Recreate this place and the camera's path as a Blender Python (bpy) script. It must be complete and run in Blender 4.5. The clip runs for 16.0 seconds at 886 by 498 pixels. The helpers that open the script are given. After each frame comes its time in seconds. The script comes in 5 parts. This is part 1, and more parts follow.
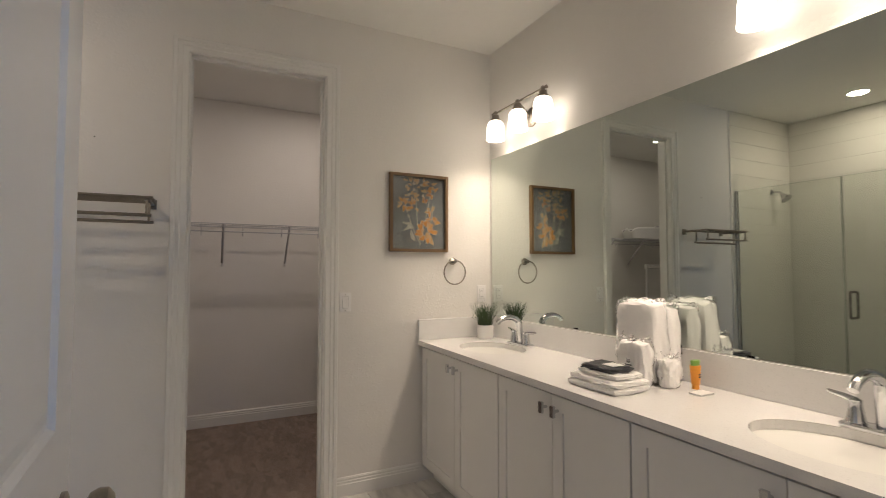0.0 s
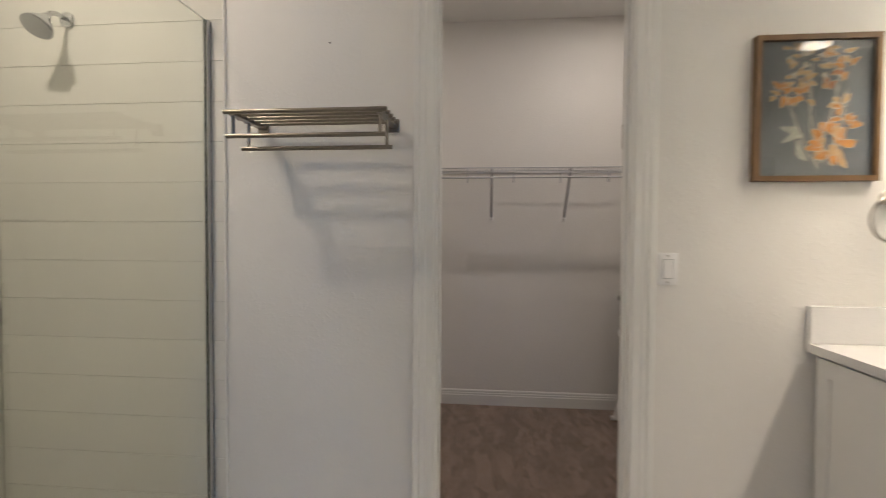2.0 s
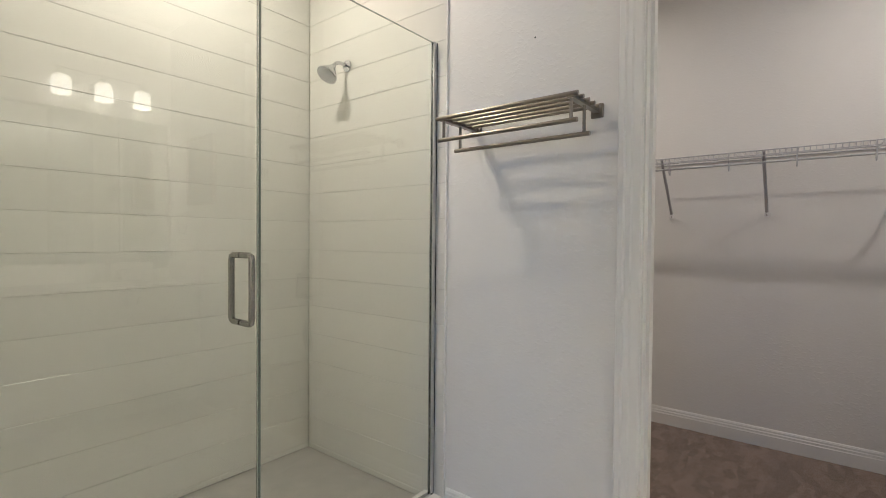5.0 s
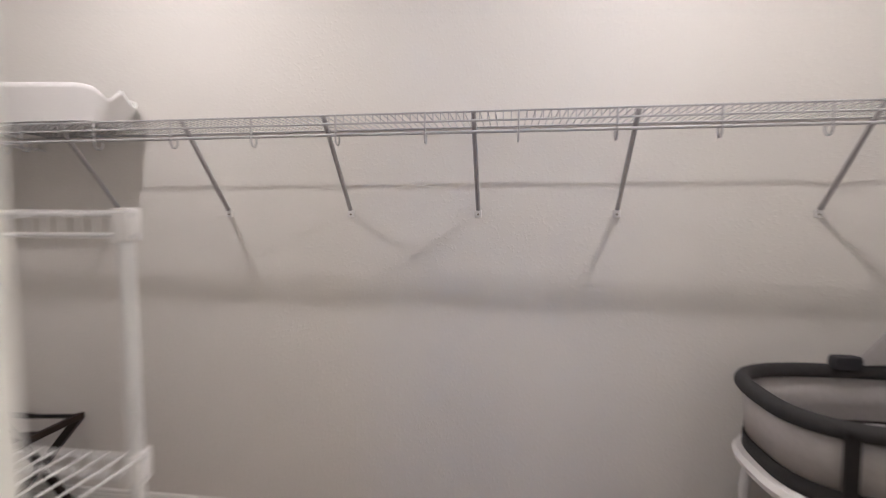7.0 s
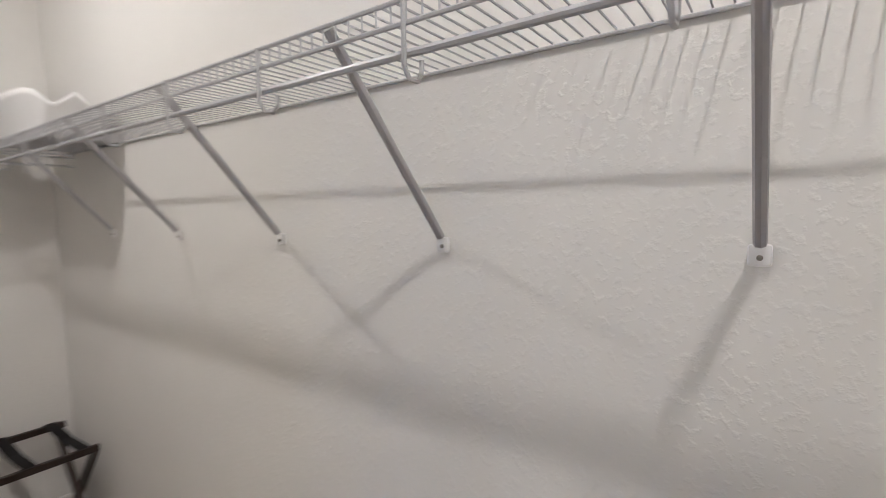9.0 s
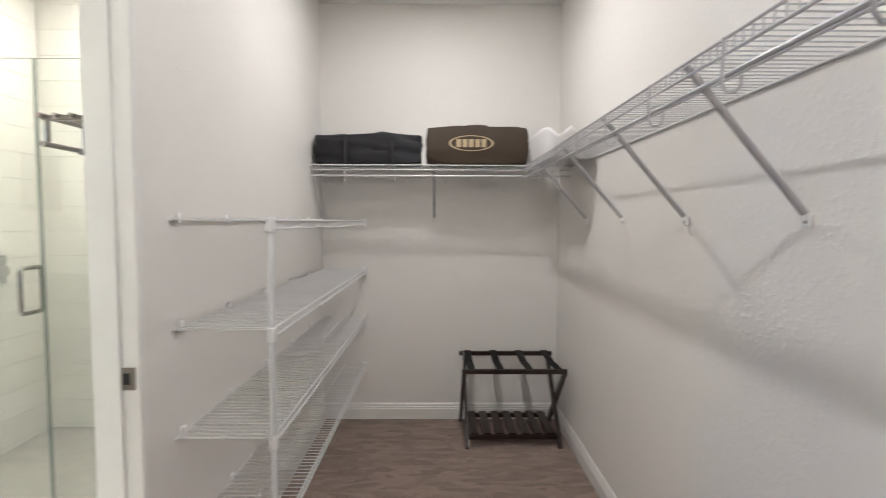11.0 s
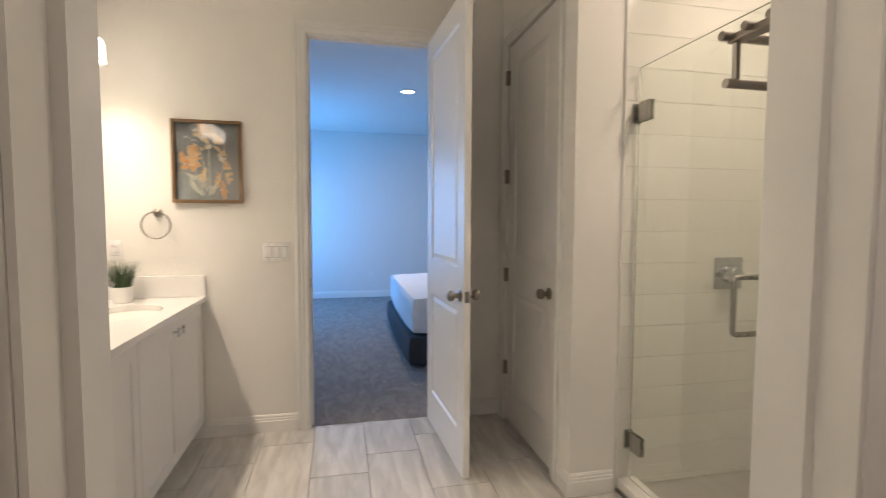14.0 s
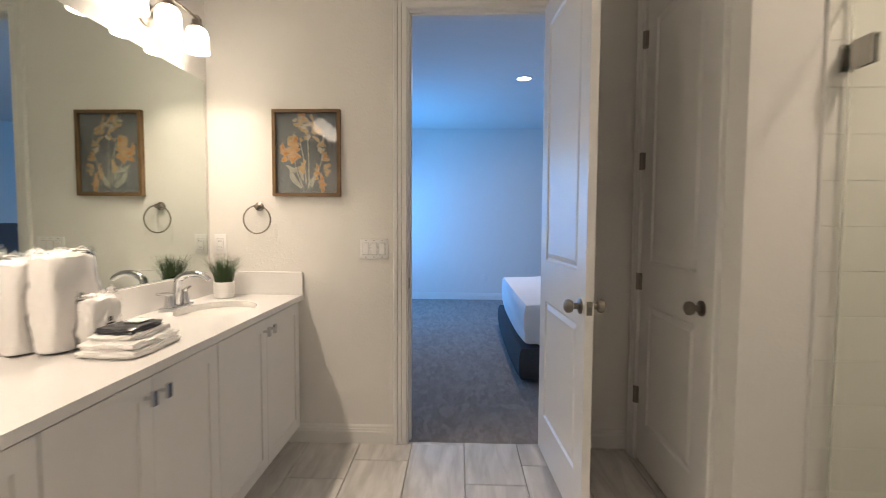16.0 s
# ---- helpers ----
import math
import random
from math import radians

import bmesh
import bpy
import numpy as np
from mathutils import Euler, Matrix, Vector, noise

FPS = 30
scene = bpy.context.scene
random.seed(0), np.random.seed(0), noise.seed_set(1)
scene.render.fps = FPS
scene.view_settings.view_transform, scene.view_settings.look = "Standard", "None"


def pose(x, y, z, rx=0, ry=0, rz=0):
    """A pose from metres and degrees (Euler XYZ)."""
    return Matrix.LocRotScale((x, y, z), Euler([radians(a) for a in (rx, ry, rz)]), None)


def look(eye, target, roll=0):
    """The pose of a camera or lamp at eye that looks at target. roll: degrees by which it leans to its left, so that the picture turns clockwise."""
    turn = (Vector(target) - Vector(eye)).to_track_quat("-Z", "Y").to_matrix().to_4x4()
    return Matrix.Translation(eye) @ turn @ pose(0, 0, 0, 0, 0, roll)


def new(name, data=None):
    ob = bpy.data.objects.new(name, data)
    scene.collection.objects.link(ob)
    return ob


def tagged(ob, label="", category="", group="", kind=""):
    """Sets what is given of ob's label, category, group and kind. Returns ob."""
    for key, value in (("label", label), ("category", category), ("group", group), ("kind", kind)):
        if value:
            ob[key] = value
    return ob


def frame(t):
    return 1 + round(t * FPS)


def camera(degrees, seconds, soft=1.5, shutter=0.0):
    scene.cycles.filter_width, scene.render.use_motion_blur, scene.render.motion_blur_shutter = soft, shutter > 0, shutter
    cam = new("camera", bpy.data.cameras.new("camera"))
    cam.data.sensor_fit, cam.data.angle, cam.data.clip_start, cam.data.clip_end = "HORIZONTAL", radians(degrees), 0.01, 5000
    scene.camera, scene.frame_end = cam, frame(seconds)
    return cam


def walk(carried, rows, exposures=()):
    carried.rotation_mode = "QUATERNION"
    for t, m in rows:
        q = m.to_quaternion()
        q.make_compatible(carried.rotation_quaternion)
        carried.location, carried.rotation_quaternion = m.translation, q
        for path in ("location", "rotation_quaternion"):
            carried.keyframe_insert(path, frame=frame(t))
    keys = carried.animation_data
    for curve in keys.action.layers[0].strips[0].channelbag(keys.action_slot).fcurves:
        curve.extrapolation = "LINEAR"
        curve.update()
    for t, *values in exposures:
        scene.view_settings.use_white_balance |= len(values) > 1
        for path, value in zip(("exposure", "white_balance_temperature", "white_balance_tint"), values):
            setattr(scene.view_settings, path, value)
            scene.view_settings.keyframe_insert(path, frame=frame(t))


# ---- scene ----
cam = camera(85.8, 16.0, soft=0.5, shutter=0.5)
PATH = [
    (0, (0.667, 0.352, 1.324), (1.555, 2.142, 1.407), 0.0),
    (0.5, (0.738, 0.423, 1.308), (1.445, 2.292, 1.38), 0.1),
    (1, (0.792, 0.675, 1.184), (1.195, 2.634, 1.226), 0.3),
    (1.5, (0.788, 1.051, 1.181), (0.905, 3.047, 1.148), 0.2),
    (2, (0.777, 1.38, 1.241), (0.581, 3.369, 1.183), 0.3),
    (2.5, (0.781, 1.484, 1.254), (0.167, 3.387, 1.205), 0.5),
    (3, (0.851, 1.483, 1.265), (-0.244, 3.155, 1.201), 0.6),
    (5.3, (1.062, 1.522, 1.184), (-0.178, 3.09, 1.146), 0.5),
    (5.5, (1.079, 1.624, 1.180), (-0.033, 3.286, 1.131), 0.4),
    (6, (1.030, 2.030, 1.198), (0.306, 3.893, 1.145), 0.1),
    (6.5, (0.993, 2.496, 1.284), (0.543, 4.442, 1.181), 0.1),
    (7, (0.902, 2.998, 1.358), (0.630, 4.974, 1.211), 0.0),
    (7.5, (0.876, 3.499, 1.449), (0.607, 5.473, 1.277), -0.3),
    (8, (0.961, 3.938, 1.495), (0.574, 5.895, 1.346), -0.2),
    (8.2, (1.024, 4.068, 1.488), (0.534, 6.0, 1.324), -0.4),
    (10.3, (1.74, 4.099, 1.354), (-0.188, 4.621, 1.259), 0.3),
    (10.5, (1.775, 4.077, 1.361), (-0.185, 4.46, 1.259), 0.3),
    (11, (1.813, 4.049, 1.354), (-0.183, 4.068, 1.24), 0.2),
    (11.5, (1.8, 4.011, 1.36), (-0.179, 3.755, 1.228), 0.2),
    (12, (1.683, 3.921, 1.391), (-0.238, 3.379, 1.254), 0.2),
    (12.5, (1.494, 3.793, 1.427), (-0.262, 2.842, 1.305), 0.2),
    (13, (1.314, 3.73, 1.421), (-0.097, 2.317, 1.309), 0.2),
    (13.5, (1.180, 3.629, 1.397), (0.311, 1.833, 1.258), 0.0),
    (14, (1.072, 3.628, 1.340), (0.654, 1.676, 1.218), 0.2),
    (14.5, (1.014, 3.702, 1.315), (0.858, 1.711, 1.201), 0.1),
    (15, (0.993, 3.744, 1.316), (0.982, 1.747, 1.204), 0.4),
    (15.5, (0.983, 3.638, 1.312), (1.036, 1.642, 1.198), 0.3),
    (16, (0.979, 3.238, 1.297), (1.045, 1.242, 1.182), 0.3),
]
# the clip's camera opens up in the darker closet and drifts in white balance
EXPOSURES = [(0.0, 0.38, 6500, 12), (1.5, 0.68, 6400, 11), (3.0, 1.02, 5850, 8), (5.5, 1.12, 5850, 8), (6.5, 1.24, 5850, 10), (7.0, 1.72, 5700, 12), (8.0, 1.72, 5650, 8),
             (10.3, 1.95, 5500, 6), (12.0, 1.74, 5500, 5), (13.0, 1.34, 5350, 4), (13.5, 1.15, 5900, 7), (14.0, 1.0, 6650, 12), (14.5, 0.92, 6650, 11), (16.0, 0.82, 6600, 12)]
walk(cam, [(t, look(eye, target, roll)) for t, eye, target, roll in PATH], EXPOSURES)

# ------------------------------------------------------------------ world and light
world = bpy.data.worlds.new("sky")
scene.world = world
world.use_nodes = True
wn = world.node_tree.nodes
sky = wn.new("ShaderNodeTexSky")
sky.sky_type, sky.sun_disc = "NISHITA", False
sky.sun_elevation, sky.sun_rotation = radians(35), radians(200)
world.node_tree.links.new(sky.outputs[0], wn["Background"].inputs[0])
wn["Background"].inputs[1].default_value = 0.1
sun = new("sun", bpy.data.lights.new("sun", "SUN"))
sun.data.energy, sun.data.angle, sun.data.color = 3.0, radians(0.5), (1, 0.95, 0.88)
sun.matrix_world = look((0, 0, 20), (2, 12, 2))

WARM = (1.0, 0.83, 0.66)
CLOSET_WARM = (1.0, 0.85, 0.74)
SHADE_POWER, BULB_POWER, CAN_POWER, CLOSET_POWER, BED_CAN, WINDOW_POWER = 3.2, 1.55, 6.3, 3.6, 13.0, 40.0


def area_light(name, x, y, z, power, color, size=0.022, spread=180):
    ob = new(name, bpy.data.lights.new(name, "AREA"))
    ob.data.shape, ob.data.size, ob.data.energy, ob.data.color = "DISK", size, power, color
    ob.data.spread = radians(spread)
    ob.matrix_world = look((x, y, z), (x, y + 0.0001, z - 1))
    return ob


# ------------------------------------------------------------------ materials
def material(name, color, rough=0.5, metal=0.0, vary=0.06, scale=6.0, bump=0.0, bump_scale=200.0, coat=0.0, per_object=0.0, sheen=0.0):
    m = bpy.data.materials.new(name)
    m.use_nodes = True
    n, l = m.node_tree.nodes, m.node_tree.links
    b = n["Principled BSDF"]
    b.inputs["Roughness"].default_value, b.inputs["Metallic"].default_value = rough, metal
    b.inputs["Coat Weight"].default_value = coat
    b.inputs["Sheen Weight"].default_value = sheen
    co = n.new("ShaderNodeTexCoord")
    big, fine = n.new("ShaderNodeTexNoise"), n.new("ShaderNodeTexNoise")
    for t, s in ((big, scale), (fine, scale * 9)):
        t.inputs["Scale"].default_value, t.inputs["Detail"].default_value = s, 5
        l.new(co.outputs["Object"], t.inputs["Vector"])
    add = n.new("ShaderNodeMath")
    add.operation = "MULTIPLY_ADD"
    l.new(fine.outputs["Fac"], add.inputs[0])
    add.inputs[1].default_value = 0.5
    l.new(big.outputs["Fac"], add.inputs[2])
    ramp = n.new("ShaderNodeMapRange")
    ramp.inputs["From Min"].default_value, ramp.inputs["From Max"].default_value = 0.4, 1.1
    ramp.inputs["To Min"].default_value, ramp.inputs["To Max"].default_value = 1 - vary, 1 + vary
    l.new(add.outputs[0], ramp.inputs["Value"])
    value = ramp.outputs[0]
    if per_object:
        info, mr, mul = n.new("ShaderNodeObjectInfo"), n.new("ShaderNodeMapRange"), n.new("ShaderNodeMath")
        mr.inputs["To Min"].default_value, mr.inputs["To Max"].default_value = 1 - per_object, 1 + per_object
        l.new(info.outputs["Random"], mr.inputs["Value"])
        mul.operation = "MULTIPLY"
        l.new(value, mul.inputs[0])
        l.new(mr.outputs[0], mul.inputs[1])
        value = mul.outputs[0]
    hsv = n.new("ShaderNodeHueSaturation")
    hsv.inputs["Color"].default_value = (*color, 1)
    l.new(value, hsv.inputs["Value"])
    l.new(hsv.outputs[0], b.inputs["Base Color"])
    if bump:
        bt, bn = n.new("ShaderNodeTexNoise"), n.new("ShaderNodeBump")
        bt.inputs["Scale"].default_value, bt.inputs["Detail"].default_value = bump_scale, 3
        l.new(co.outputs["Object"], bt.inputs["Vector"])
        bn.inputs["Strength"].default_value, bn.inputs["Distance"].default_value = bump, 0.004
        l.new(bt.outputs["Fac"], bn.inputs["Height"])
        l.new(bn.outputs[0], b.inputs["Normal"])
    return m


def glow(name, color, strength):
    m = bpy.data.materials.new(name)
    m.use_nodes = True
    b = m.node_tree.nodes["Principled BSDF"]
    b.inputs["Base Color"].default_value = (0.9, 0.88, 0.84, 1)
    b.inputs["Emission Color"].default_value, b.inputs["Emission Strength"].default_value = (*color, 1), strength
    return m


def glass(name, color, rough=0.0, ior=1.45):
    m = bpy.data.materials.new(name)
    m.use_nodes = True
    b = m.node_tree.nodes["Principled BSDF"]
    b.inputs["Base Color"].default_value, b.inputs["Roughness"].default_value = (*color, 1), rough
    b.inputs["Transmission Weight"].default_value, b.inputs["IOR"].default_value = 1.0, ior
    return m


def carpet_material(name, color):
    m = material(name, color, 0.95, vary=0.16, scale=26, bump=1.0, bump_scale=420, sheen=0.3)
    n, l = m.node_tree.nodes, m.node_tree.links
    b = n["Principled BSDF"]
    src = b.inputs["Base Color"].links[0].from_socket
    co, vor, mp = n.new("ShaderNodeTexCoord"), n.new("ShaderNodeTexVoronoi"), n.new("ShaderNodeMapping")
    mp.inputs["Scale"].default_value = (6.0, 2.0, 1)
    mp.inputs["Rotation"].default_value = (0, 0, 1.15)
    nz, mixv = n.new("ShaderNodeTexNoise"), n.new("ShaderNodeVectorMath")
    nz.inputs["Scale"].default_value = 3.0
    l.new(co.outputs["Object"], nz.inputs["Vector"])
    mixv.operation = "MULTIPLY_ADD"
    l.new(nz.outputs["Color"], mixv.inputs[0])
    mixv.inputs[1].default_value = (0.10, 0.10, 0)
    l.new(co.outputs["Object"], mixv.inputs[2])
    l.new(mixv.outputs[0], mp.inputs["Vector"])
    l.new(mp.outputs[0], vor.inputs["Vector"])
    mr = n.new("ShaderNodeMapRange")
    mr.inputs["From Min"].default_value, mr.inputs["From Max"].default_value = 0.1, 0.9
    mr.inputs["To Min"].default_value, mr.inputs["To Max"].default_value = 0.80, 1.26
    sep = n.new("ShaderNodeSeparateColor")
    l.new(vor.outputs["Color"], sep.inputs[0])
    l.new(sep.outputs[0], mr.inputs["Value"])
    hs = n.new("ShaderNodeHueSaturation")
    l.new(src, hs.inputs["Color"])
    l.new(mr.outputs[0], hs.inputs["Value"])
    l.new(hs.outputs[0], b.inputs["Base Color"])
    return m


def plank_tile_material(name, color):
    """Grey porcelain with long streaks along y."""
    m = material(name, color, 0.32, vary=0.05, scale=5, bump=0.05, bump_scale=60, per_object=0.06)
    n, l = m.node_tree.nodes, m.node_tree.links
    b = n["Principled BSDF"]
    src = b.inputs["Base Color"].links[0].from_socket
    co, info, addv = n.new("ShaderNodeTexCoord"), n.new("ShaderNodeObjectInfo"), n.new("ShaderNodeVectorMath")
    addv.operation = "MULTIPLY_ADD"
    l.new(info.outputs["Random"], addv.inputs[0])
    addv.inputs[1].default_value = (37, 51, 0)
    l.new(co.outputs["Object"], addv.inputs[2])
    mp, nz, mr = n.new("ShaderNodeMapping"), n.new("ShaderNodeTexNoise"), n.new("ShaderNodeMapRange")
    mp.inputs["Scale"].default_value = (16, 2.6, 1)
    mp.inputs["Rotation"].default_value = (0, 0, 0.12)
    nz.inputs["Scale"].default_value, nz.inputs["Detail"].default_value, nz.inputs["Distortion"].default_value = 1.0, 9, 0.6
    l.new(addv.outputs[0], mp.inputs["Vector"])
    l.new(mp.outputs[0], nz.inputs["Vector"])
    mr.inputs["From Min"].default_value, mr.inputs["From Max"].default_value = 0.3, 0.7
    mr.inputs["To Min"].default_value, mr.inputs["To Max"].default_value = 0.74, 1.20
    l.new(nz.outputs["Fac"], mr.inputs["Value"])
    hs = n.new("ShaderNodeHueSaturation")
    l.new(src, hs.inputs["Color"])
    l.new(mr.outputs[0], hs.inputs["Value"])
    l.new(hs.outputs[0], b.inputs["Base Color"])
    return m


def quartz_material(name):
    m = material(name, (0.77, 0.76, 0.745), 0.13, vary=0.02, scale=8)
    n, l = m.node_tree.nodes, m.node_tree.links
    b = n["Principled BSDF"]
    src = b.inputs["Base Color"].links[0].from_socket
    co, vor, mr, hs = n.new("ShaderNodeTexCoord"), n.new("ShaderNodeTexVoronoi"), n.new("ShaderNodeMapRange"), n.new("ShaderNodeHueSaturation")
    vor.inputs["Scale"].default_value = 260
    l.new(co.outputs["Object"], vor.inputs["Vector"])
    sep = n.new("ShaderNodeSeparateColor")
    l.new(vor.outputs["Color"], sep.inputs[0])
    mr.inputs["From Min"].default_value, mr.inputs["From Max"].default_value = 0.88, 1.0
    mr.inputs["To Min"].default_value, mr.inputs["To Max"].default_value = 1.0, 0.92
    l.new(sep.outputs[0], mr.inputs["Value"])
    l.new(src, hs.inputs["Color"])
    l.new(mr.outputs[0], hs.inputs["Value"])
    l.new(hs.outputs[0], b.inputs["Base Color"])
    return m


def orange_peel(m, lo, hi):
    """Turns a material's fine relief into separate raised flecks, as of sprayed plaster."""
    n, l = m.node_tree.nodes, m.node_tree.links
    bn = next(q for q in n if q.bl_idname == "ShaderNodeBump")
    src = bn.inputs["Height"].links[0].from_socket
    mr = n.new("ShaderNodeMapRange")
    mr.interpolation_type = "SMOOTHSTEP"
    mr.inputs["From Min"].default_value, mr.inputs["From Max"].default_value = lo, hi
    l.new(src, mr.inputs["Value"])
    l.new(mr.outputs[0], bn.inputs["Height"])
    return m


WALL = orange_peel(material("wall_paint", (0.79, 0.77, 0.735), 0.6, vary=0.015, scale=1.5, bump=0.13, bump_scale=70), 0.50, 0.68)
CEIL = material("ceiling_paint", (0.82, 0.81, 0.78), 0.75, vary=0.015, scale=2, bump=0.3, bump_scale=70)
TRIM = material("trim_enamel", (0.80, 0.79, 0.76), 0.32, vary=0.012, scale=3)
DOOR = material("door_enamel", (0.80, 0.79, 0.77), 0.35, vary=0.012, scale=3, bump=0.03, bump_scale=300)
CABINET = material("cabinet_lacquer", (0.78, 0.77, 0.75), 0.35, vary=0.012, scale=3)
QUARTZ = quartz_material("white_quartz")
PORCELAIN = material("porcelain", (0.82, 0.81, 0.77), 0.08, vary=0.01)
CHROME = material("chrome", (0.62, 0.63, 0.65), 0.10, 1.0, vary=0.02)
SATIN = material("satin_nickel", (0.40, 0.39, 0.36), 0.2, 1.0, vary=0.04, scale=15)
NICKEL = material("brushed_nickel", (0.29, 0.26, 0.225), 0.28, 1.0, vary=0.05, scale=20)
MIRROR = material("mirror_silver", (0.66, 0.71, 0.67), 0.0, 1.0, vary=0.0)
GLASS = glass("shower_glass", (0.96, 0.99, 0.96))
CLEAR = glass("picture_glass", (1, 1, 1))
GLASSEDGE = material("glass_edge", (0.26, 0.32, 0.28), 0.15, vary=0.05)
TILE = material("glazed_tile", (0.74, 0.73, 0.68), 0.10, vary=0.02, scale=3, per_object=0.025)
TILEGROUT = material("cream_grout", (0.60, 0.59, 0.54), 0.8, vary=0.04, scale=40)
GROUT = material("grout", (0.66, 0.65, 0.60), 0.9, vary=0.08, scale=40)
FLOORTILE = plank_tile_material("floor_porcelain", (0.57, 0.55, 0.52))
PAN = material("shower_floor_stone", (0.40, 0.39, 0.36), 0.45, vary=0.12, scale=12)
CARPET = carpet_material("beige_carpet", (0.235, 0.165, 0.128))
BEDCARPET = carpet_material("grey_carpet", (0.205, 0.175, 0.155))
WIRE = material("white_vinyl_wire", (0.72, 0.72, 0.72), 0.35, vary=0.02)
# the long shelf's white wire, its backlit greyness put into the colour
SHELFWIRE = material("backlit_grey_wire", (0.50, 0.50, 0.51), 0.38, vary=0.03)
WIREGREY = material("grey_steel_strut", (0.46, 0.45, 0.46), 0.4, 0.3, vary=0.03)
OAK = material("brown_wood_frame", (0.17, 0.095, 0.038), 0.45, vary=0.25, scale=14, bump=0.1, bump_scale=80)
CANVAS = material("grey_canvas", (0.135, 0.15, 0.155), 0.8, vary=0.30, scale=9, bump=0.2)
ORANGE = material("orange_paint", (0.46, 0.21, 0.05), 0.8, vary=0.35, scale=40)
PEACH = material("peach_paint", (0.45, 0.29, 0.13), 0.8, vary=0.30, scale=45)
RUST = material("rust_paint", (0.36, 0.15, 0.06), 0.8, vary=0.30, scale=45)
CREAM = material("cream_paint", (0.46, 0.42, 0.33), 0.8, vary=0.2, scale=45)
STEMPAINT = material("sage_paint", (0.30, 0.32, 0.27), 0.8, vary=0.3, scale=45)
ESPRESSO = material("espresso_wood", (0.018, 0.009, 0.006), 0.35, vary=0.3, scale=15)
WEBBING = material("black_webbing", (0.022, 0.02, 0.02), 0.85, vary=0.2, scale=60)
BLACKCLOTH = material("black_nylon", (0.013, 0.013, 0.016), 0.75, vary=0.25, scale=14, bump=0.5, bump_scale=18)
BROWNCLOTH = material("brown_nylon", (0.050, 0.034, 0.020), 0.75, vary=0.15, scale=12, bump=0.4, bump_scale=14)
GOLD = material("tan_print", (0.50, 0.40, 0.24), 0.7, vary=0.05)
WHITEPLASTIC = material("white_plastic", (0.84, 0.83, 0.82), 0.3, vary=0.01)
GREYPLASTIC = material("grey_plastic", (0.36, 0.36, 0.36), 0.4, vary=0.03)
GREYCLOTH = material("light_grey_fabric", (0.48, 0.46, 0.45), 0.9, vary=0.08, scale=60, bump=0.3, bump_scale=300)
RIMCLOTH = material("charcoal_padding", (0.035, 0.034, 0.034), 0.85, vary=0.2, scale=50, bump=0.4, bump_scale=250)
TERRY = material("white_terry", (0.88, 0.86, 0.84), 0.95, vary=0.03, scale=60, bump=0.18, bump_scale=220, sheen=0.3)
PLASTICWRAP = glass("clear_wrap", (1, 1, 1), 0.06, 1.12)
GRASS = material("artificial_grass", (0.025, 0.058, 0.012), 0.5, vary=0.4, scale=40)
POT = material("white_ceramic", (0.80, 0.79, 0.77), 0.3, vary=0.015)
AMBER = material("orange_bottle", (0.85, 0.33, 0.03), 0.35, vary=0.05)
GREENCAP = material("green_cap", (0.22, 0.42, 0.08), 0.35, vary=0.05)
INK = material("dark_print", (0.03, 0.03, 0.035), 0.6, vary=0.05)
SLATE = material("dark_pouch", (0.035, 0.037, 0.045), 0.35, vary=0.3, scale=30, bump=0.6, bump_scale=25)
PAPER = material("white_card", (0.80, 0.79, 0.76), 0.7, vary=0.02)
LINEN = material("white_bed_linen", (0.78, 0.79, 0.82), 0.9, vary=0.03, scale=12, bump=0.3, bump_scale=8)
UPHOLSTERY = material("charcoal_upholstery", (0.05, 0.05, 0.055), 0.9, vary=0.15, scale=50, bump=0.3, bump_scale=200)
DARK = material("dark_gap", (0.02, 0.02, 0.02), 0.9, vary=0.05)
SHADE = glow("lit_shade", (1.0, 0.87, 0.71), SHADE_POWER)
CAN = glow("lit_can", (1.0, 0.88, 0.72), 14.0)


# ------------------------------------------------------------------ mesh helpers
def box(bm, x0, x1, y0, y1, z0, z1):
    v = [bm.verts.new((x, y, z)) for x in (x0, x1) for y in (y0, y1) for z in (z0, z1)]
    for f in ((0, 1, 3, 2), (4, 6, 7, 5), (0, 4, 5, 1), (2, 3, 7, 6), (0, 2, 6, 4), (1, 5, 7, 3)):
        bm.faces.new([v[i] for i in f])
    return v


def rounded(bm, width=0.003, segments=2):
    bmesh.ops.bevel(bm, geom=list(bm.edges), offset=width, segments=segments, profile=0.5, affect="EDGES", clamp_overlap=True)


def tube(bm, points, r, seg=8, closed=False, radii=None):
    pts = [Vector(p) for p in points]
    rings, n, side = [], len(pts), None
    for i, p in enumerate(pts):
        a = pts[i - 1] if (i or closed) else p
        b = pts[(i + 1) % n] if (i < n - 1 or closed) else p
        d = (b - a).normalized()
        if side is None:
            side = d.orthogonal().normalized()
        side = (side - d * side.dot(d)).normalized()
        up = d.cross(side)
        rr = radii[i] if radii else r
        rings.append([bm.verts.new(p + rr * (math.cos(k * math.tau / seg) * side + math.sin(k * math.tau / seg) * up)) for k in range(seg)])
    for i in range(n if closed else n - 1):
        q, w = rings[i], rings[(i + 1) % n]
        for k in range(seg):
            bm.faces.new((q[k], q[(k + 1) % seg], w[(k + 1) % seg], w[k]))
    if not closed:
        bm.faces.new(rings[0][::-1])
        bm.faces.new(rings[-1])


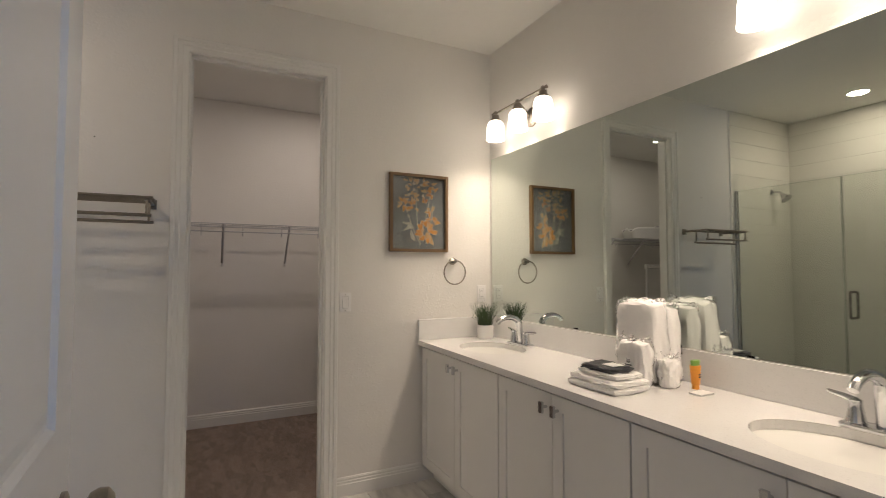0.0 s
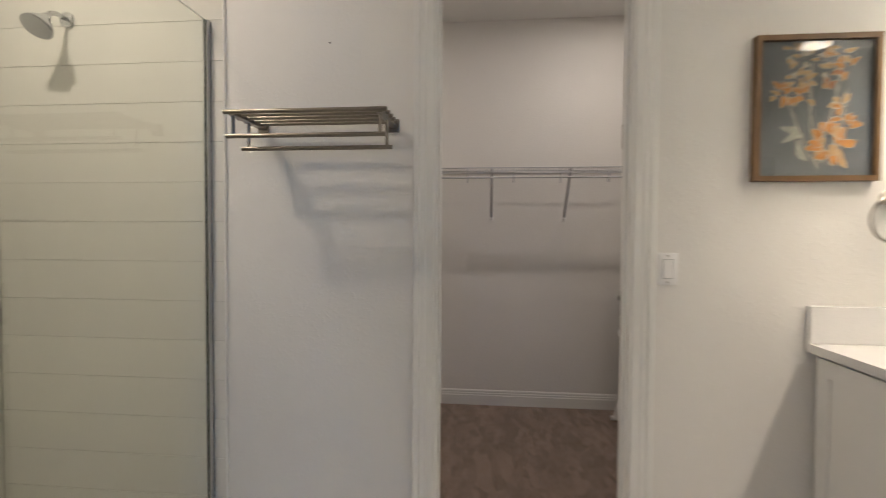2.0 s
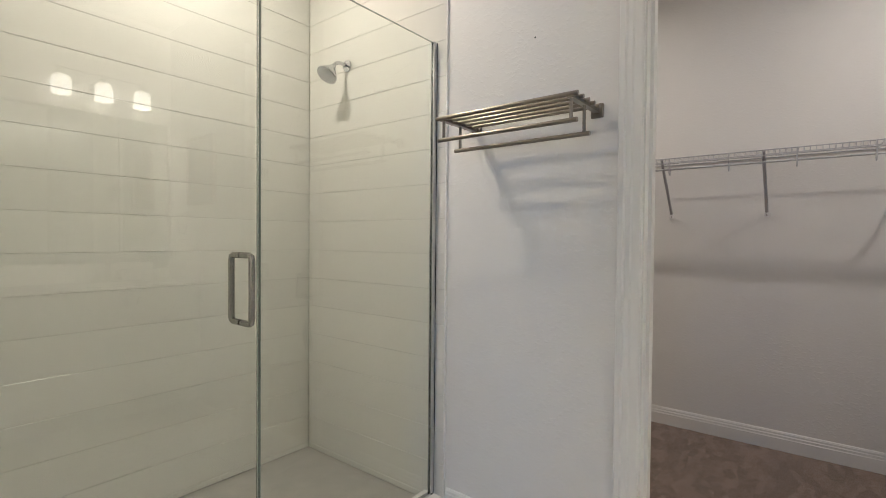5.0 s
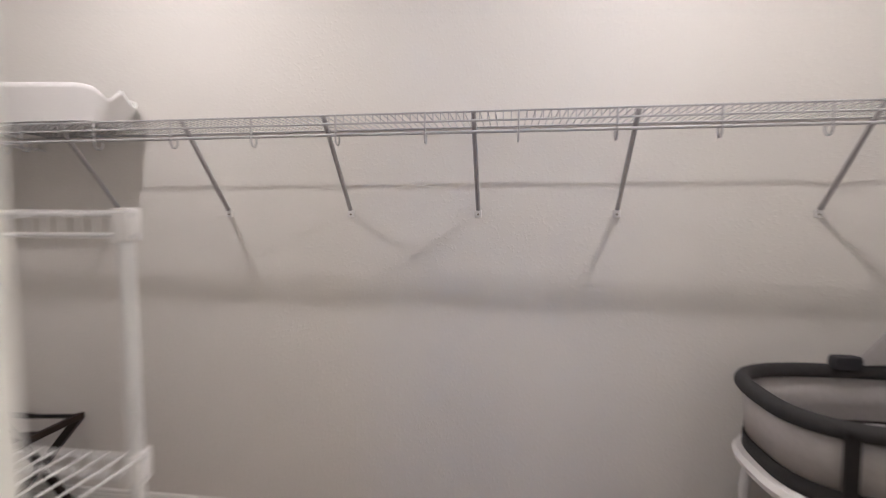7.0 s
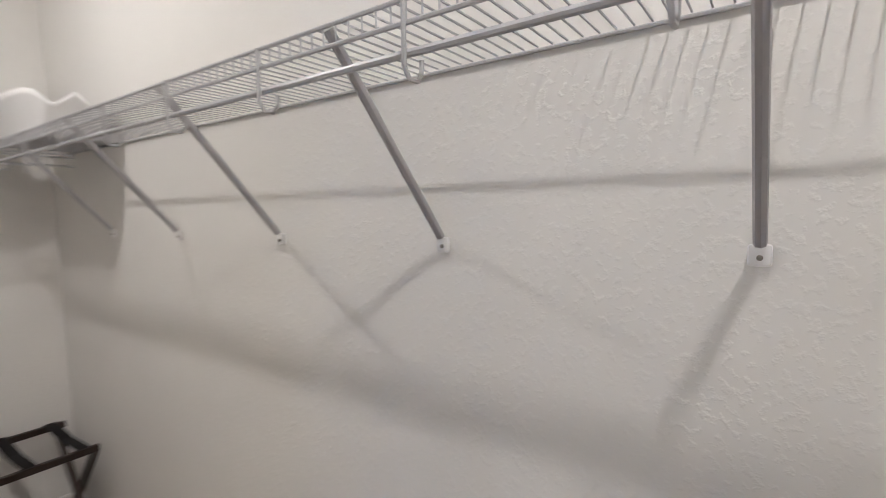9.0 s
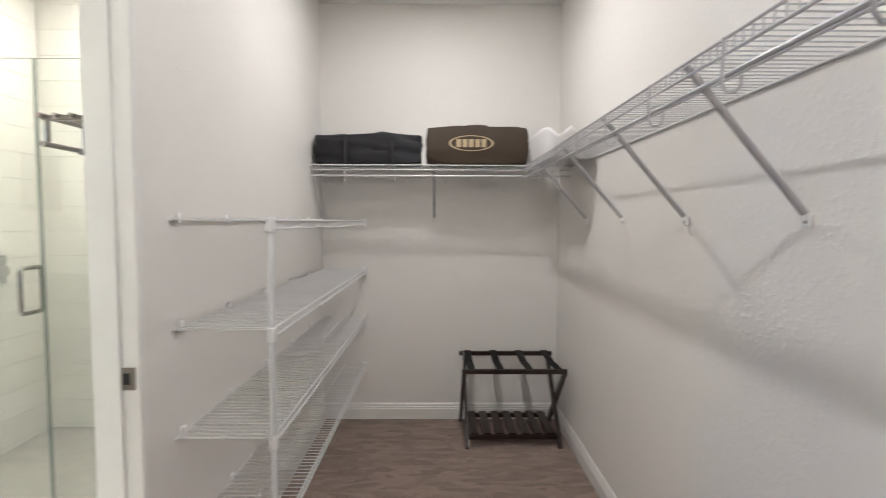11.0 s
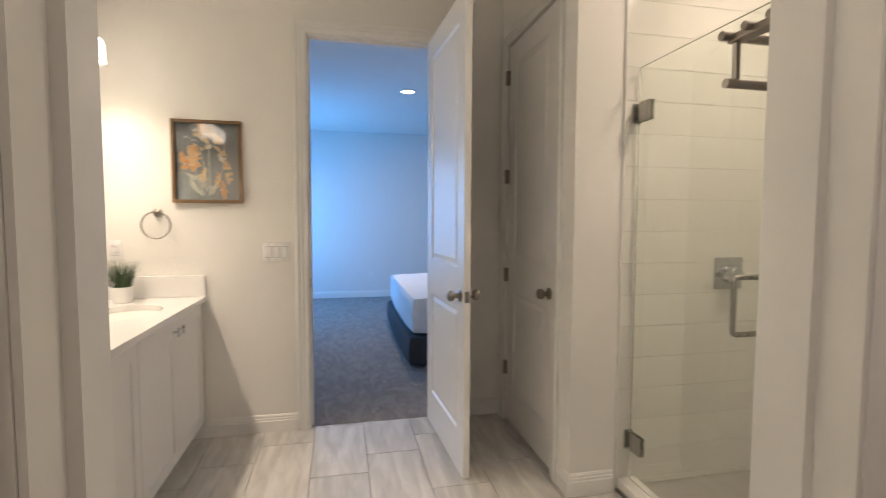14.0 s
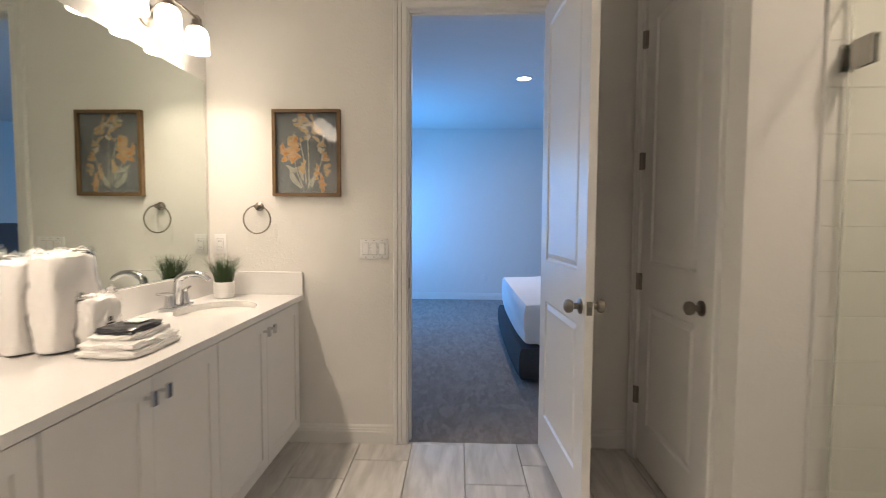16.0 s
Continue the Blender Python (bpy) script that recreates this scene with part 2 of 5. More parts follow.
def lathe(bm, profile, x, y, z, seg=24, sx=1.0, sy=1.0, cap=True):
    """profile: rows of radius, height."""
    rings = [[bm.verts.new((x + r * sx * math.cos(k * math.tau / seg), y + r * sy * math.sin(k * math.tau / seg), z + h)) for k in range(seg)] for r, h in profile]
    for q, w in zip(rings, rings[1:]):
        for k in range(seg):
            bm.faces.new((q[k], q[(k + 1) % seg], w[(k + 1) % seg], w[k]))
    if cap:
        bm.faces.new(rings[0][::-1])
        bm.faces.new(rings[-1])


def lathe_along(bm, profile, origin, axis, seg=20):
    """A turned shape whose axis points along the given way. profile: rows of radius, distance."""
    d = Vector(axis).normalized()
    s = d.orthogonal().normalized()
    u = d.cross(s)
    rings = [[bm.verts.new(Vector(origin) + d * h + r * (math.cos(k * math.tau / seg) * s + math.sin(k * math.tau / seg) * u)) for k in range(seg)] for r, h in profile]
    for q, w in zip(rings, rings[1:]):
        for k in range(seg):
            bm.faces.new((q[k], q[(k + 1) % seg], w[(k + 1) % seg], w[k]))
    bm.faces.new(rings[0][::-1])
    bm.faces.new(rings[-1])


def extrude_profile(bm, profile, place, start, end):
    """Sweeps a closed profile of (u, v) from start to end; place(u, v, s) gives the point."""
    a = [bm.verts.new(place(u, v, start)) for u, v in profile]
    b = [bm.verts.new(place(u, v, end)) for u, v in profile]
    n = len(profile)
    for k in range(n):
        bm.faces.new((a[k], a[(k + 1) % n], b[(k + 1) % n], b[k]))
    bm.faces.new(a[::-1])
    bm.faces.new(b)


def mesh(name, bm, mat, smooth=False):
    bmesh.ops.recalc_face_normals(bm, faces=list(bm.faces))
    data = bpy.data.meshes.new(name)
    bm.to_mesh(data)
    bm.free()
    data.materials.append(mat)
    if smooth:
        data.shade_smooth()
        data.set_sharp_from_angle(angle=radians(38))
    return data


def part(name, bm, mat, parent, label="", smooth=False):
    ob = new(name, mesh(name, bm, mat, smooth))
    ob.parent = parent
    return tagged(ob, label)


def thing(name, label, category, group="", at=(0, 0, 0)):
    ob = new(name)
    ob.location = at
    ob.empty_display_size = 0.05
    return tagged(ob, label, category, group)


def setting(name, bm, mat, label, smooth=False):
    return tagged(new(name, mesh(name, bm, mat, smooth)), label, "structure", "", "structure")


# ------------------------------------------------------------------ plan
VX = 2.42          # vanity wall
BY = 0.525         # bedroom wall, bathroom side
CY, CY2 = 3.15, 3.265    # closet wall, both sides
BX0, BX1 = 0.47, 1.272   # bedroom doorway
OX0, OX1 = 0.571, 1.284   # closet doorway
DH, BDH = 2.458, 2.478    # closet and linen door heads, bedroom door head
KX, KY = -1.405, 4.86    # closet end wall and back wall
GX = -0.31         # shower glass
SY, SX = 1.56, -1.22     # shower walls
BATH_H, CLOSET_H, BED_H = 2.82, 2.78, 2.82
FAR, BWEST = -4.68, -3.2


def wall_y(name, y0, y1, x0, x1, h, opening, label):
    bm = bmesh.new()
    if opening:
        a, b, top = opening
        box(bm, x0, a, y0, y1, 0, h)
        box(bm, b, x1, y0, y1, 0, h)
        box(bm, a, b, y0, y1, top, h)
    else:
        box(bm, x0, x1, y0, y1, 0, h)
    return setting(name, bm, WALL, label)


wall_y("wall_bedroom", BY - 0.12, BY, -3.32, VX, 2.95, (BX0, BX1, BDH), "white painted wall with the bedroom doorway")
wall_y("wall_closet", CY, CY2, KX - 0.12, VX, 2.95, (OX0, OX1, DH), "white painted wall with the closet doorway")
wall_y("wall_closet_back", KY, KY + 0.12, KX - 0.12, VX, 2.95, None, "white orange-peel closet wall")
wall_y("wall_shower_south", SY - 0.10, SY, SX - 0.12, 0.0, 2.95, None, "white painted wall ending beside the shower")
wall_y("wall_bedroom_far", FAR - 0.12, FAR, BWEST - 0.12, VX, 2.95, None, "plain painted bedroom wall")

bm = bmesh.new()
box(bm, VX, VX + 0.12, FAR - 0.12, -4.3, 0, 2.95)
box(bm, VX, VX + 0.12, -2.3, KY + 0.12, 0, 2.95)
box(bm, VX, VX + 0.12, -4.3, -2.3, 0, 0.6)
box(bm, VX, VX + 0.12, -4.3, -2.3, 2.25, 2.95)
setting("wall_vanity", bm, WALL, "white painted wall behind the vanity mirror")
bm = bmesh.new()
box(bm, KX - 0.12, KX, CY2, KY, 0, 2.95)
setting("wall_closet_end", bm, WALL, "white painted closet end wall")
bm = bmesh.new()
box(bm, SX - 0.12, SX - 0.012, BY, CY, 0, 2.95)
setting("wall_shower_west", bm, WALL, "wall behind the shower tiles")
bm = bmesh.new()
box(bm, BWEST - 0.12, BWEST, FAR, BY - 0.12, 0, 2.95)
setting("wall_bedroom_west", bm, WALL, "plain painted bedroom side wall")
LY0, LY1 = 0.645, 1.36
bm = bmesh.new()
box(bm, -0.10, 0, BY, LY0, 0, 2.95)
box(bm, -0.10, 0, LY1, SY - 0.10, 0, 2.95)
box(bm, -0.10, 0, LY0, LY1, DH, 2.95)
setting("wall_linen", bm, WALL, "white painted wall round the linen closet door")

for nm, x0, x1, y0, y1, z, lb in (("ceiling_bath", SX - 0.12, VX, BY, CY, BATH_H, "white bathroom ceiling"),
                                  ("ceiling_closet", KX, VX, CY2, KY, CLOSET_H, "white closet ceiling"),
                                  ("ceiling_bedroom", BWEST, VX, FAR, BY - 0.12, BED_H, "white bedroom ceiling")):
    bm = bmesh.new()
    box(bm, x0, x1, y0, y1, z, z + 0.1)
    setting(nm, bm, CEIL, lb)

bm = bmesh.new()
box(bm, BWEST - 0.12, VX + 0.12, FAR - 0.12, KY + 0.12, -0.2, -0.012)
setting("floor_slab", bm, GROUT, "floor slab with grey grout")


def carpet(name, x0, x1, y0, y1, mat, label, step=0.03):
    bm = bmesh.new()
    nx, ny = max(2, int((x1 - x0) / step)), max(2, int((y1 - y0) / step))
    grid = [[bm.verts.new((x0 + (x1 - x0) * i / nx, y0 + (y1 - y0) * j / ny, 0.004 * noise.noise((i * 0.9, j * 0.9, 0)))) for j in range(ny + 1)] for i in range(nx + 1)]
    for i in range(nx):
        for j in range(ny):
            bm.faces.new((grid[i][j], grid[i + 1][j], grid[i + 1][j + 1], grid[i][j + 1]))
    return setting(name, bm, mat, label, True)


carpet("floor_closet", KX, VX, CY + 0.05, KY, CARPET, "beige cut-pile carpet with vacuum marks")
carpet("floor_bedroom", BWEST, VX, FAR, BY - 0.02, BEDCARPET, "grey-brown cut-pile bedroom carpet", 0.06)

# window of the bedroom, out of sight round the corner
bm = bmesh.new()
for a in ((VX + 0.02, VX + 0.10, -4.3, -4.25, 0.6, 2.25), (VX + 0.02, VX + 0.10, -2.35, -2.3, 0.6, 2.25), (VX + 0.02, VX + 0.10, -4.25, -2.35, 0.6, 0.65),
          (VX + 0.02, VX + 0.10, -4.25, -2.35, 2.2, 2.25), (VX + 0.03, VX + 0.09, -4.25, -2.35, 1.40, 1.45)):
    box(bm, *a)
setting("window_1", bm, TRIM, "white bedroom window frame")
wl = new("window_light", bpy.data.lights.new("window_light", "AREA"))
wl.data.shape, wl.data.size, wl.data.size_y, wl.data.energy, wl.data.color = "RECTANGLE", 1.9, 1.5, WINDOW_POWER, (0.05, 0.37, 1.0)
wl.matrix_world = look((VX + 0.01, -3.3, 1.45), (0, -3.3, 1.2))
bm = bmesh.new()
box(bm, -60, 60, -60, 60, -0.5, -0.4)
setting("ground", bm, material("lawn", (0.06, 0.09, 0.03), 0.9, vary=0.3), "plain ground outside the house")


# ------------------------------------------------------------------ trim
CASING = [(0.0, 0.0), (0.0, 0.010), (0.006, 0.014), (0.030, 0.014), (0.036, 0.018), (0.052, 0.018), (0.058, 0.024), (0.074, 0.024), (0.078, 0.018), (0.078, 0.0)]
BASE = [(0.0, 0.0), (0.014, 0.0), (0.014, 0.070), (0.011, 0.074), (0.011, 0.086), (0.008, 0.090), (0.008, 0.100), (0.004, 0.108), (0.0, 0.110)]


def casing(name, x0, x1, top, place, label):
    """A moulded frame round an opening on three sides; place(s, z, out)."""
    bm = bmesh.new()
    rows = [[bm.verts.new(place(x0 - u, 0, v)) for u, v in CASING],
            [bm.verts.new(place(x0 - u, top + u, v)) for u, v in CASING],
            [bm.verts.new(place(x1 + u, top + u, v)) for u, v in CASING],
            [bm.verts.new(place(x1 + u, 0, v)) for u, v in CASING]]
    n = len(CASING)
    for a, b in zip(rows, rows[1:]):
        for k in range(n):
            bm.faces.new((a[k], a[(k + 1) % n], b[(k + 1) % n], b[k]))
    bm.faces.new(rows[0])
    bm.faces.new(rows[-1][::-1])
    return setting(name, bm, TRIM, label)


def jamb(name, x0, x1, top, y0, y1, stop_y, label, bare=()):
    """Lining boards inside an opening in a wall along x, with a door stop; bare: faces where the board edges show."""
    bm = bmesh.new()
    t = 0.003
    for a in ((x0, x0 + 0.006, y0 - t, y1 + t, 0, top), (x1 - 0.006, x1, y0 - t, y1 + t, 0, top), (x0 + 0.006, x1 - 0.006, y0 - t, y1 + t, top - 0.006, top),
              (x0 + 0.006, x0 + 0.018, stop_y - 0.018, stop_y + 0.018, 0, top - 0.006), (x1 - 0.018, x1 - 0.006, stop_y - 0.018, stop_y + 0.018, 0, top - 0.006),
              (x0 + 0.018, x1 - 0.018, stop_y - 0.018, stop_y + 0.018, top - 0.018, top - 0.006)):
        box(bm, *a)
    for y in bare:
        e0, e1 = sorted((y, y + (0.005 if y > stop_y else -0.005)))
        for a in ((x0 - 0.020, x0 - 0.0005, e0, e1, 0, top + 0.020), (x1 + 0.0005, x1 + 0.020, e0, e1, 0, top + 0.020), (x0 - 0.0005, x1 + 0.0005, e0, e1, top + 0.0005, top + 0.020)):
            box(bm, *a)
    return setting(name, bm, TRIM, label)


casing("door_trim_1", BX0, BX1, BDH, lambda s, z, o: (s, BY + o, z), "white moulded casing round the bedroom doorway")
casing("door_trim_2", BX0, BX1, BDH, lambda s, z, o: (s, BY - 0.12 - o, z), "white moulded casing on the bedroom side")
casing("door_trim_3", OX0, OX1, DH, lambda s, z, o: (s, CY - o, z), "white moulded casing round the closet doorway")
casing("door_trim_5", LY0, LY1, DH, lambda s, z, o: (o, s, z), "white moulded casing round the linen closet door")
jamb("door_jamb_1", BX0, BX1, BDH, BY - 0.12, BY, BY - 0.06, "white door lining of the bedroom doorway")
jamb("door_jamb_2", OX0, OX1, DH, CY, CY2, CY + 0.055, "white door lining of the closet doorway", (CY2,))
CW = 0.078


def base_x(bm, x0, x1, y, out):
    extrude_profile(bm, BASE, lambda u, v, s: (s, y + out * u, v), x0, x1)


def base_y(bm, y0, y1, x, out):
    extrude_profile(bm, BASE, lambda u, v, s: (x + out * u, s, v), y0, y1)


bm = bmesh.new()
base_x(bm, 0, BX0 - CW, BY, 1)
setting("baseboard", bm, TRIM, "white moulded bathroom baseboard")
bm = bmesh.new()
base_x(bm, BX1 + CW, 1.98, BY, 1)
setting("baseboard", bm, TRIM, "white moulded bathroom baseboard")
bm = bmesh.new()
base_x(bm, -0.235, OX0 - CW, CY, -1)
setting("baseboard", bm, TRIM, "white moulded bathroom baseboard")
bm = bmesh.new()
base_x(bm, OX1 + CW, 1.98, CY, -1)
setting("baseboard", bm, TRIM, "white moulded bathroom baseboard")
bm = bmesh.new()
base_y(bm, BY + 0.014, LY0 - CW, 0, 1)
setting("baseboard", bm, TRIM, "white moulded bathroom baseboard")
bm = bmesh.new()
base_y(bm, LY1 + CW, SY + 0.014, 0, 1)
setting("baseboard", bm, TRIM, "white moulded bathroom baseboard")
bm = bmesh.new()
base_x(bm, -0.235, 0.0, SY, 1)
setting("baseboard", bm, TRIM, "white moulded bathroom baseboard")
bm = bmesh.new()
base_x(bm, KX, OX0 - 0.021, CY2, 1)
setting("baseboard", bm, TRIM, "white moulded closet baseboard")
bm = bmesh.new()
base_x(bm, OX1 + 0.021, VX, CY2, 1)
setting("baseboard", bm, TRIM, "white moulded closet baseboard")
bm = bmesh.new()
base_x(bm, KX, VX, KY, -1)
setting("baseboard", bm, TRIM, "white moulded closet baseboard")
bm = bmesh.new()
base_y(bm, CY2 + 0.014, KY - 0.014, KX, 1)
setting("baseboard", bm, TRIM, "white moulded closet baseboard")
bm = bmesh.new()
base_x(bm, BWEST, VX, FAR, 1)
setting("baseboard", bm, TRIM, "white moulded bedroom baseboard")
bm = bmesh.new()
base_x(bm, BWEST, BX0 - CW, BY - 0.12, -1)
setting("baseboard", bm, TRIM, "white moulded bedroom baseboard")
bm = bmesh.new()
base_x(bm, BX1 + CW, VX, BY - 0.12, -1)
setting("baseboard", bm, TRIM, "white moulded bedroom baseboard")


# ------------------------------------------------------------------ doors
def panel_slab(bm, w, h, t, panels, steps=((0, 0), (0.008, 0.008), (0.016, 0.009), (0.040, 0.003))):
    """A slab from x 0 to w, y 0 to t, whose faces have sunk panels: rows of x0, x1, z0, z1."""
    xs = sorted({0, w, *[v for p in panels for v in p[:2]]})
    zs = sorted({0, h, *[v for p in panels for v in p[2:]]})
    inside = lambda x, z: any(p[0] < x < p[1] and p[2] < z < p[3] for p in panels)
    for y, sign in ((0, 1), (t, -1)):
        for xa, xb in zip(xs, xs[1:]):
            for za, zb in zip(zs, zs[1:]):
                if not inside((xa + xb) / 2, (za + zb) / 2):
                    bm.faces.new([bm.verts.new(p) for p in ((xa, y, za), (xb, y, za), (xb, y, zb), (xa, y, zb))])
        for x0, x1, z0, z1 in panels:
            loops = []
            for inset, depth in steps:
                loops.append([bm.verts.new((x, y + sign * depth, z)) for x, z in ((x0 + inset, z0 + inset), (x1 - inset, z0 + inset), (x1 - inset, z1 - inset), (x0 + inset, z1 - inset))])
            for a, b in zip(loops, loops[1:]):
                for k in range(4):
                    bm.faces.new((a[k], a[(k + 1) % 4], b[(k + 1) % 4], b[k]))
            bm.faces.new(loops[-1])
    for a, b in (((0, 0), (w, 0)), ((w, 0), (w, h)), ((w, h), (0, h)), ((0, h), (0, 0))):
        bm.faces.new([bm.verts.new(p) for p in ((a[0], 0, a[1]), (b[0], 0, b[1]), (b[0], t, b[1]), (a[0], t, a[1]))])
    bmesh.ops.remove_doubles(bm, verts=list(bm.verts), dist=0.0002)


KNOB = [(0.032, 0.0), (0.032, 0.006), (0.014, 0.012), (0.012, 0.030), (0.024, 0.036), (0.029, 0.048), (0.027, 0.060), (0.016, 0.068), (0.001, 0.070)]


def door_leaf(name, w, m, knob_sides, hinge_side, label, knob_z=0.94, head=DH):
    """A two-panel leaf hinged at its x = 0 edge; m is the pose of that edge's foot."""
    h, t = head - 0.022, 0.035
    ob = thing(name, label, "door")
    ob.matrix_world = m
    bm = bmesh.new()
    panel_slab(bm, w, h, t, [(0.115, w - 0.115, 0.22, 0.86), (0.115, w - 0.115, 1.08, h - 0.13)])
    part("door_panel", bm, DOOR, ob, "white moulded two-panel slab")
    for y, d in ((0, -1), (t, 1)):
        if d in knob_sides:
            bm = bmesh.new()
            lathe_along(bm, KNOB, (w - 0.06, y, knob_z), (0, d, 0))
            part("door_knob", bm, NICKEL, ob, "round brushed nickel knob", True)
    bm = bmesh.new()
    box(bm, w - 0.0005, w + 0.002, 0.006, 0.029, knob_z - 0.028, knob_z + 0.028)
    box(bm, w + 0.002, w + 0.009, 0.012, 0.023, knob_z - 0.008, knob_z + 0.008)
    part("latch_plate", bm, NICKEL, ob, "nickel latch plate")
    for z in (0.35, 0.97, 1.61, 2.24):
        bm = bmesh.new()
        tube(bm, [(-0.004, hinge_side, z - 0.045), (-0.004, hinge_side, z + 0.045)], 0.008, 10)
        box(bm, -0.012, 0.014, min(hinge_side, 0.002) if hinge_side < 0 else 0.033, 0.002 if hinge_side < 0 else hinge_side, z - 0.044, z + 0.044)
        box(bm, -0.002, 0.002, 0.002, 0.033, z - 0.045, z + 0.045)
        part("hinge", bm, NICKEL, ob, "brushed nickel butt hinge")
    return ob


# local x along the leaf, local y through its thickness
door_leaf("bedroom_door", 0.795, pose(BX0 + 0.044, BY + 0.012, 0.012, 0, 0, 93), (-1, 1), 0.040, "open white two-panel door with round nickel knobs", 0.94, BDH)
door_leaf("linen_door", LY1 - LY0 - 0.008, pose(-0.004, LY0 + 0.004, 0.012, 0, 0, 90), (-1,), -0.017, "closed white two-panel linen closet door")
door_leaf("closet_door", 0.685, pose(OX1 + 0.010, CY2 + 0.012, 0.012, 0, 0, 7.5), (-1, 1), -0.006, "white two-panel closet door swung wide open")

bm = bmesh.new()
box(bm, OX0 + 0.006, OX0 + 0.009, CY2 - 0.055, CY2 - 0.008, 0.91, 0.97)
rounded(bm, 0.001, 1)
st = tagged(new("strike_plate", mesh("strike_plate", bm, NICKEL)), "nickel strike plate on the closet door lining", "strike plate")
bm = bmesh.new()
box(bm, OX0 + 0.0085, OX0 + 0.0100, CY2 - 0.040, CY2 - 0.022, 0.925, 0.955)
part("latch_hole", bm, DARK, st)
bm = bmesh.new()
box(bm, BX1 - 0.009, BX1 - 0.006, BY - 0.045, BY - 0.004, 0.91, 0.97)
tagged(new("strike_plate", mesh("strike_plate", bm, NICKEL)), "nickel strike plate on the bedroom door lining", "strike plate")
for z in (0.36, 0.98, 1.62, 2.25):
    bm = bmesh.new()
    box(bm, OX1 - 0.009, OX1 - 0.006, CY2 - 0.038, CY2 + 0.004, z - 0.045, z + 0.045)
    tagged(new("jamb_hinge", mesh("jamb_hinge", bm, NICKEL)), "brushed nickel hinge leaf on the closet lining", "hinge", "closet door hinges")


# ------------------------------------------------------------------ vanity
CT, CF = 0.873, 1.875      # counter top and front edge
UNITS = (BY + 0.002, 1.475, 2.25, CY - 0.002)


def shaker_door(parent, y0, y1, z0, z1, knob_y):
    bm = bmesh.new()
    panel_slab(bm, y1 - y0, z1 - z0, 0.019, [(0.058, y1 - y0 - 0.058, 0.058, z1 - z0 - 0.058)], ((0, 0), (0.001, 0.007), (0.004, 0.0075)))
    bmesh.ops.transform(bm, matrix=pose(1.895 + 0.019, y0, z0, 0, 0, 90), verts=bm.verts)
    d = part("cabinet_door", bm, CABINET, parent)
    bm = bmesh.new()
    z = z1 - 0.055
    tube(bm, [(1.895, knob_y, z), (1.872, knob_y, z)], 0.006, 10)
    box(bm, 1.862, 1.873, knob_y - 0.010, knob_y + 0.010, z - 0.022, z + 0.022)
    part("cabinet_knob", bm, CHROME, d, "small satin nickel pull")


def cabinet(y0, y1, label):
    ob = thing("vanity_cabinet", label, "cabinet", "vanity cabinets", (1.9, (y0 + y1) / 2, 0.0))
    ob.matrix_world = pose(0, 0, 0)
    bm = bmesh.new()
    for a in ((1.915, VX - 0.004, y0, y0 + 0.016, 0.105, 0.842), (1.915, VX - 0.004, y1 - 0.016, y1, 0.105, 0.842), (1.915, VX - 0.004, y0 + 0.016, y1 - 0.016, 0.105, 0.121),
              (VX - 0.012, VX - 0.004, y0 + 0.016, y1 - 0.016, 0.121, 0.842), (1.915, 1.935, y0 + 0.016, y1 - 0.016, 0.78, 0.842), (1.915, 1.935, y0 + 0.016, y1 - 0.016, 0.121, 0.15)):
        box(bm, *a)
    bmesh.ops.remove_doubles(bm, verts=list(bm.verts), dist=0.0002)
    part("cabinet_body", bm, CABINET, ob)
    bm = bmesh.new()
    box(bm, 1.985, 2.0, y0, y1, 0.0, 0.105)
    part("toe_kick", bm, CABINET, ob)
    lo, hi = y0 + (0.03 if y0 < 1 else 0.004), y1 - (0.03 if y1 > 3 else 0.004)
    mid = (lo + hi) / 2
    shaker_door(ob, lo, mid - 0.0015, 0.108, 0.830, mid - 0.035)
    shaker_door(ob, mid + 0.0015, hi, 0.108, 0.830, mid + 0.035)
    return ob


for a, b in zip(UNITS, UNITS[1:]):
    cabinet(a, b, "white shaker vanity cabinet with two doors under the counter")

SINKS = ((2.14, 1.0), (2.14, 2.69))
SA, SB = 0.170, 0.228


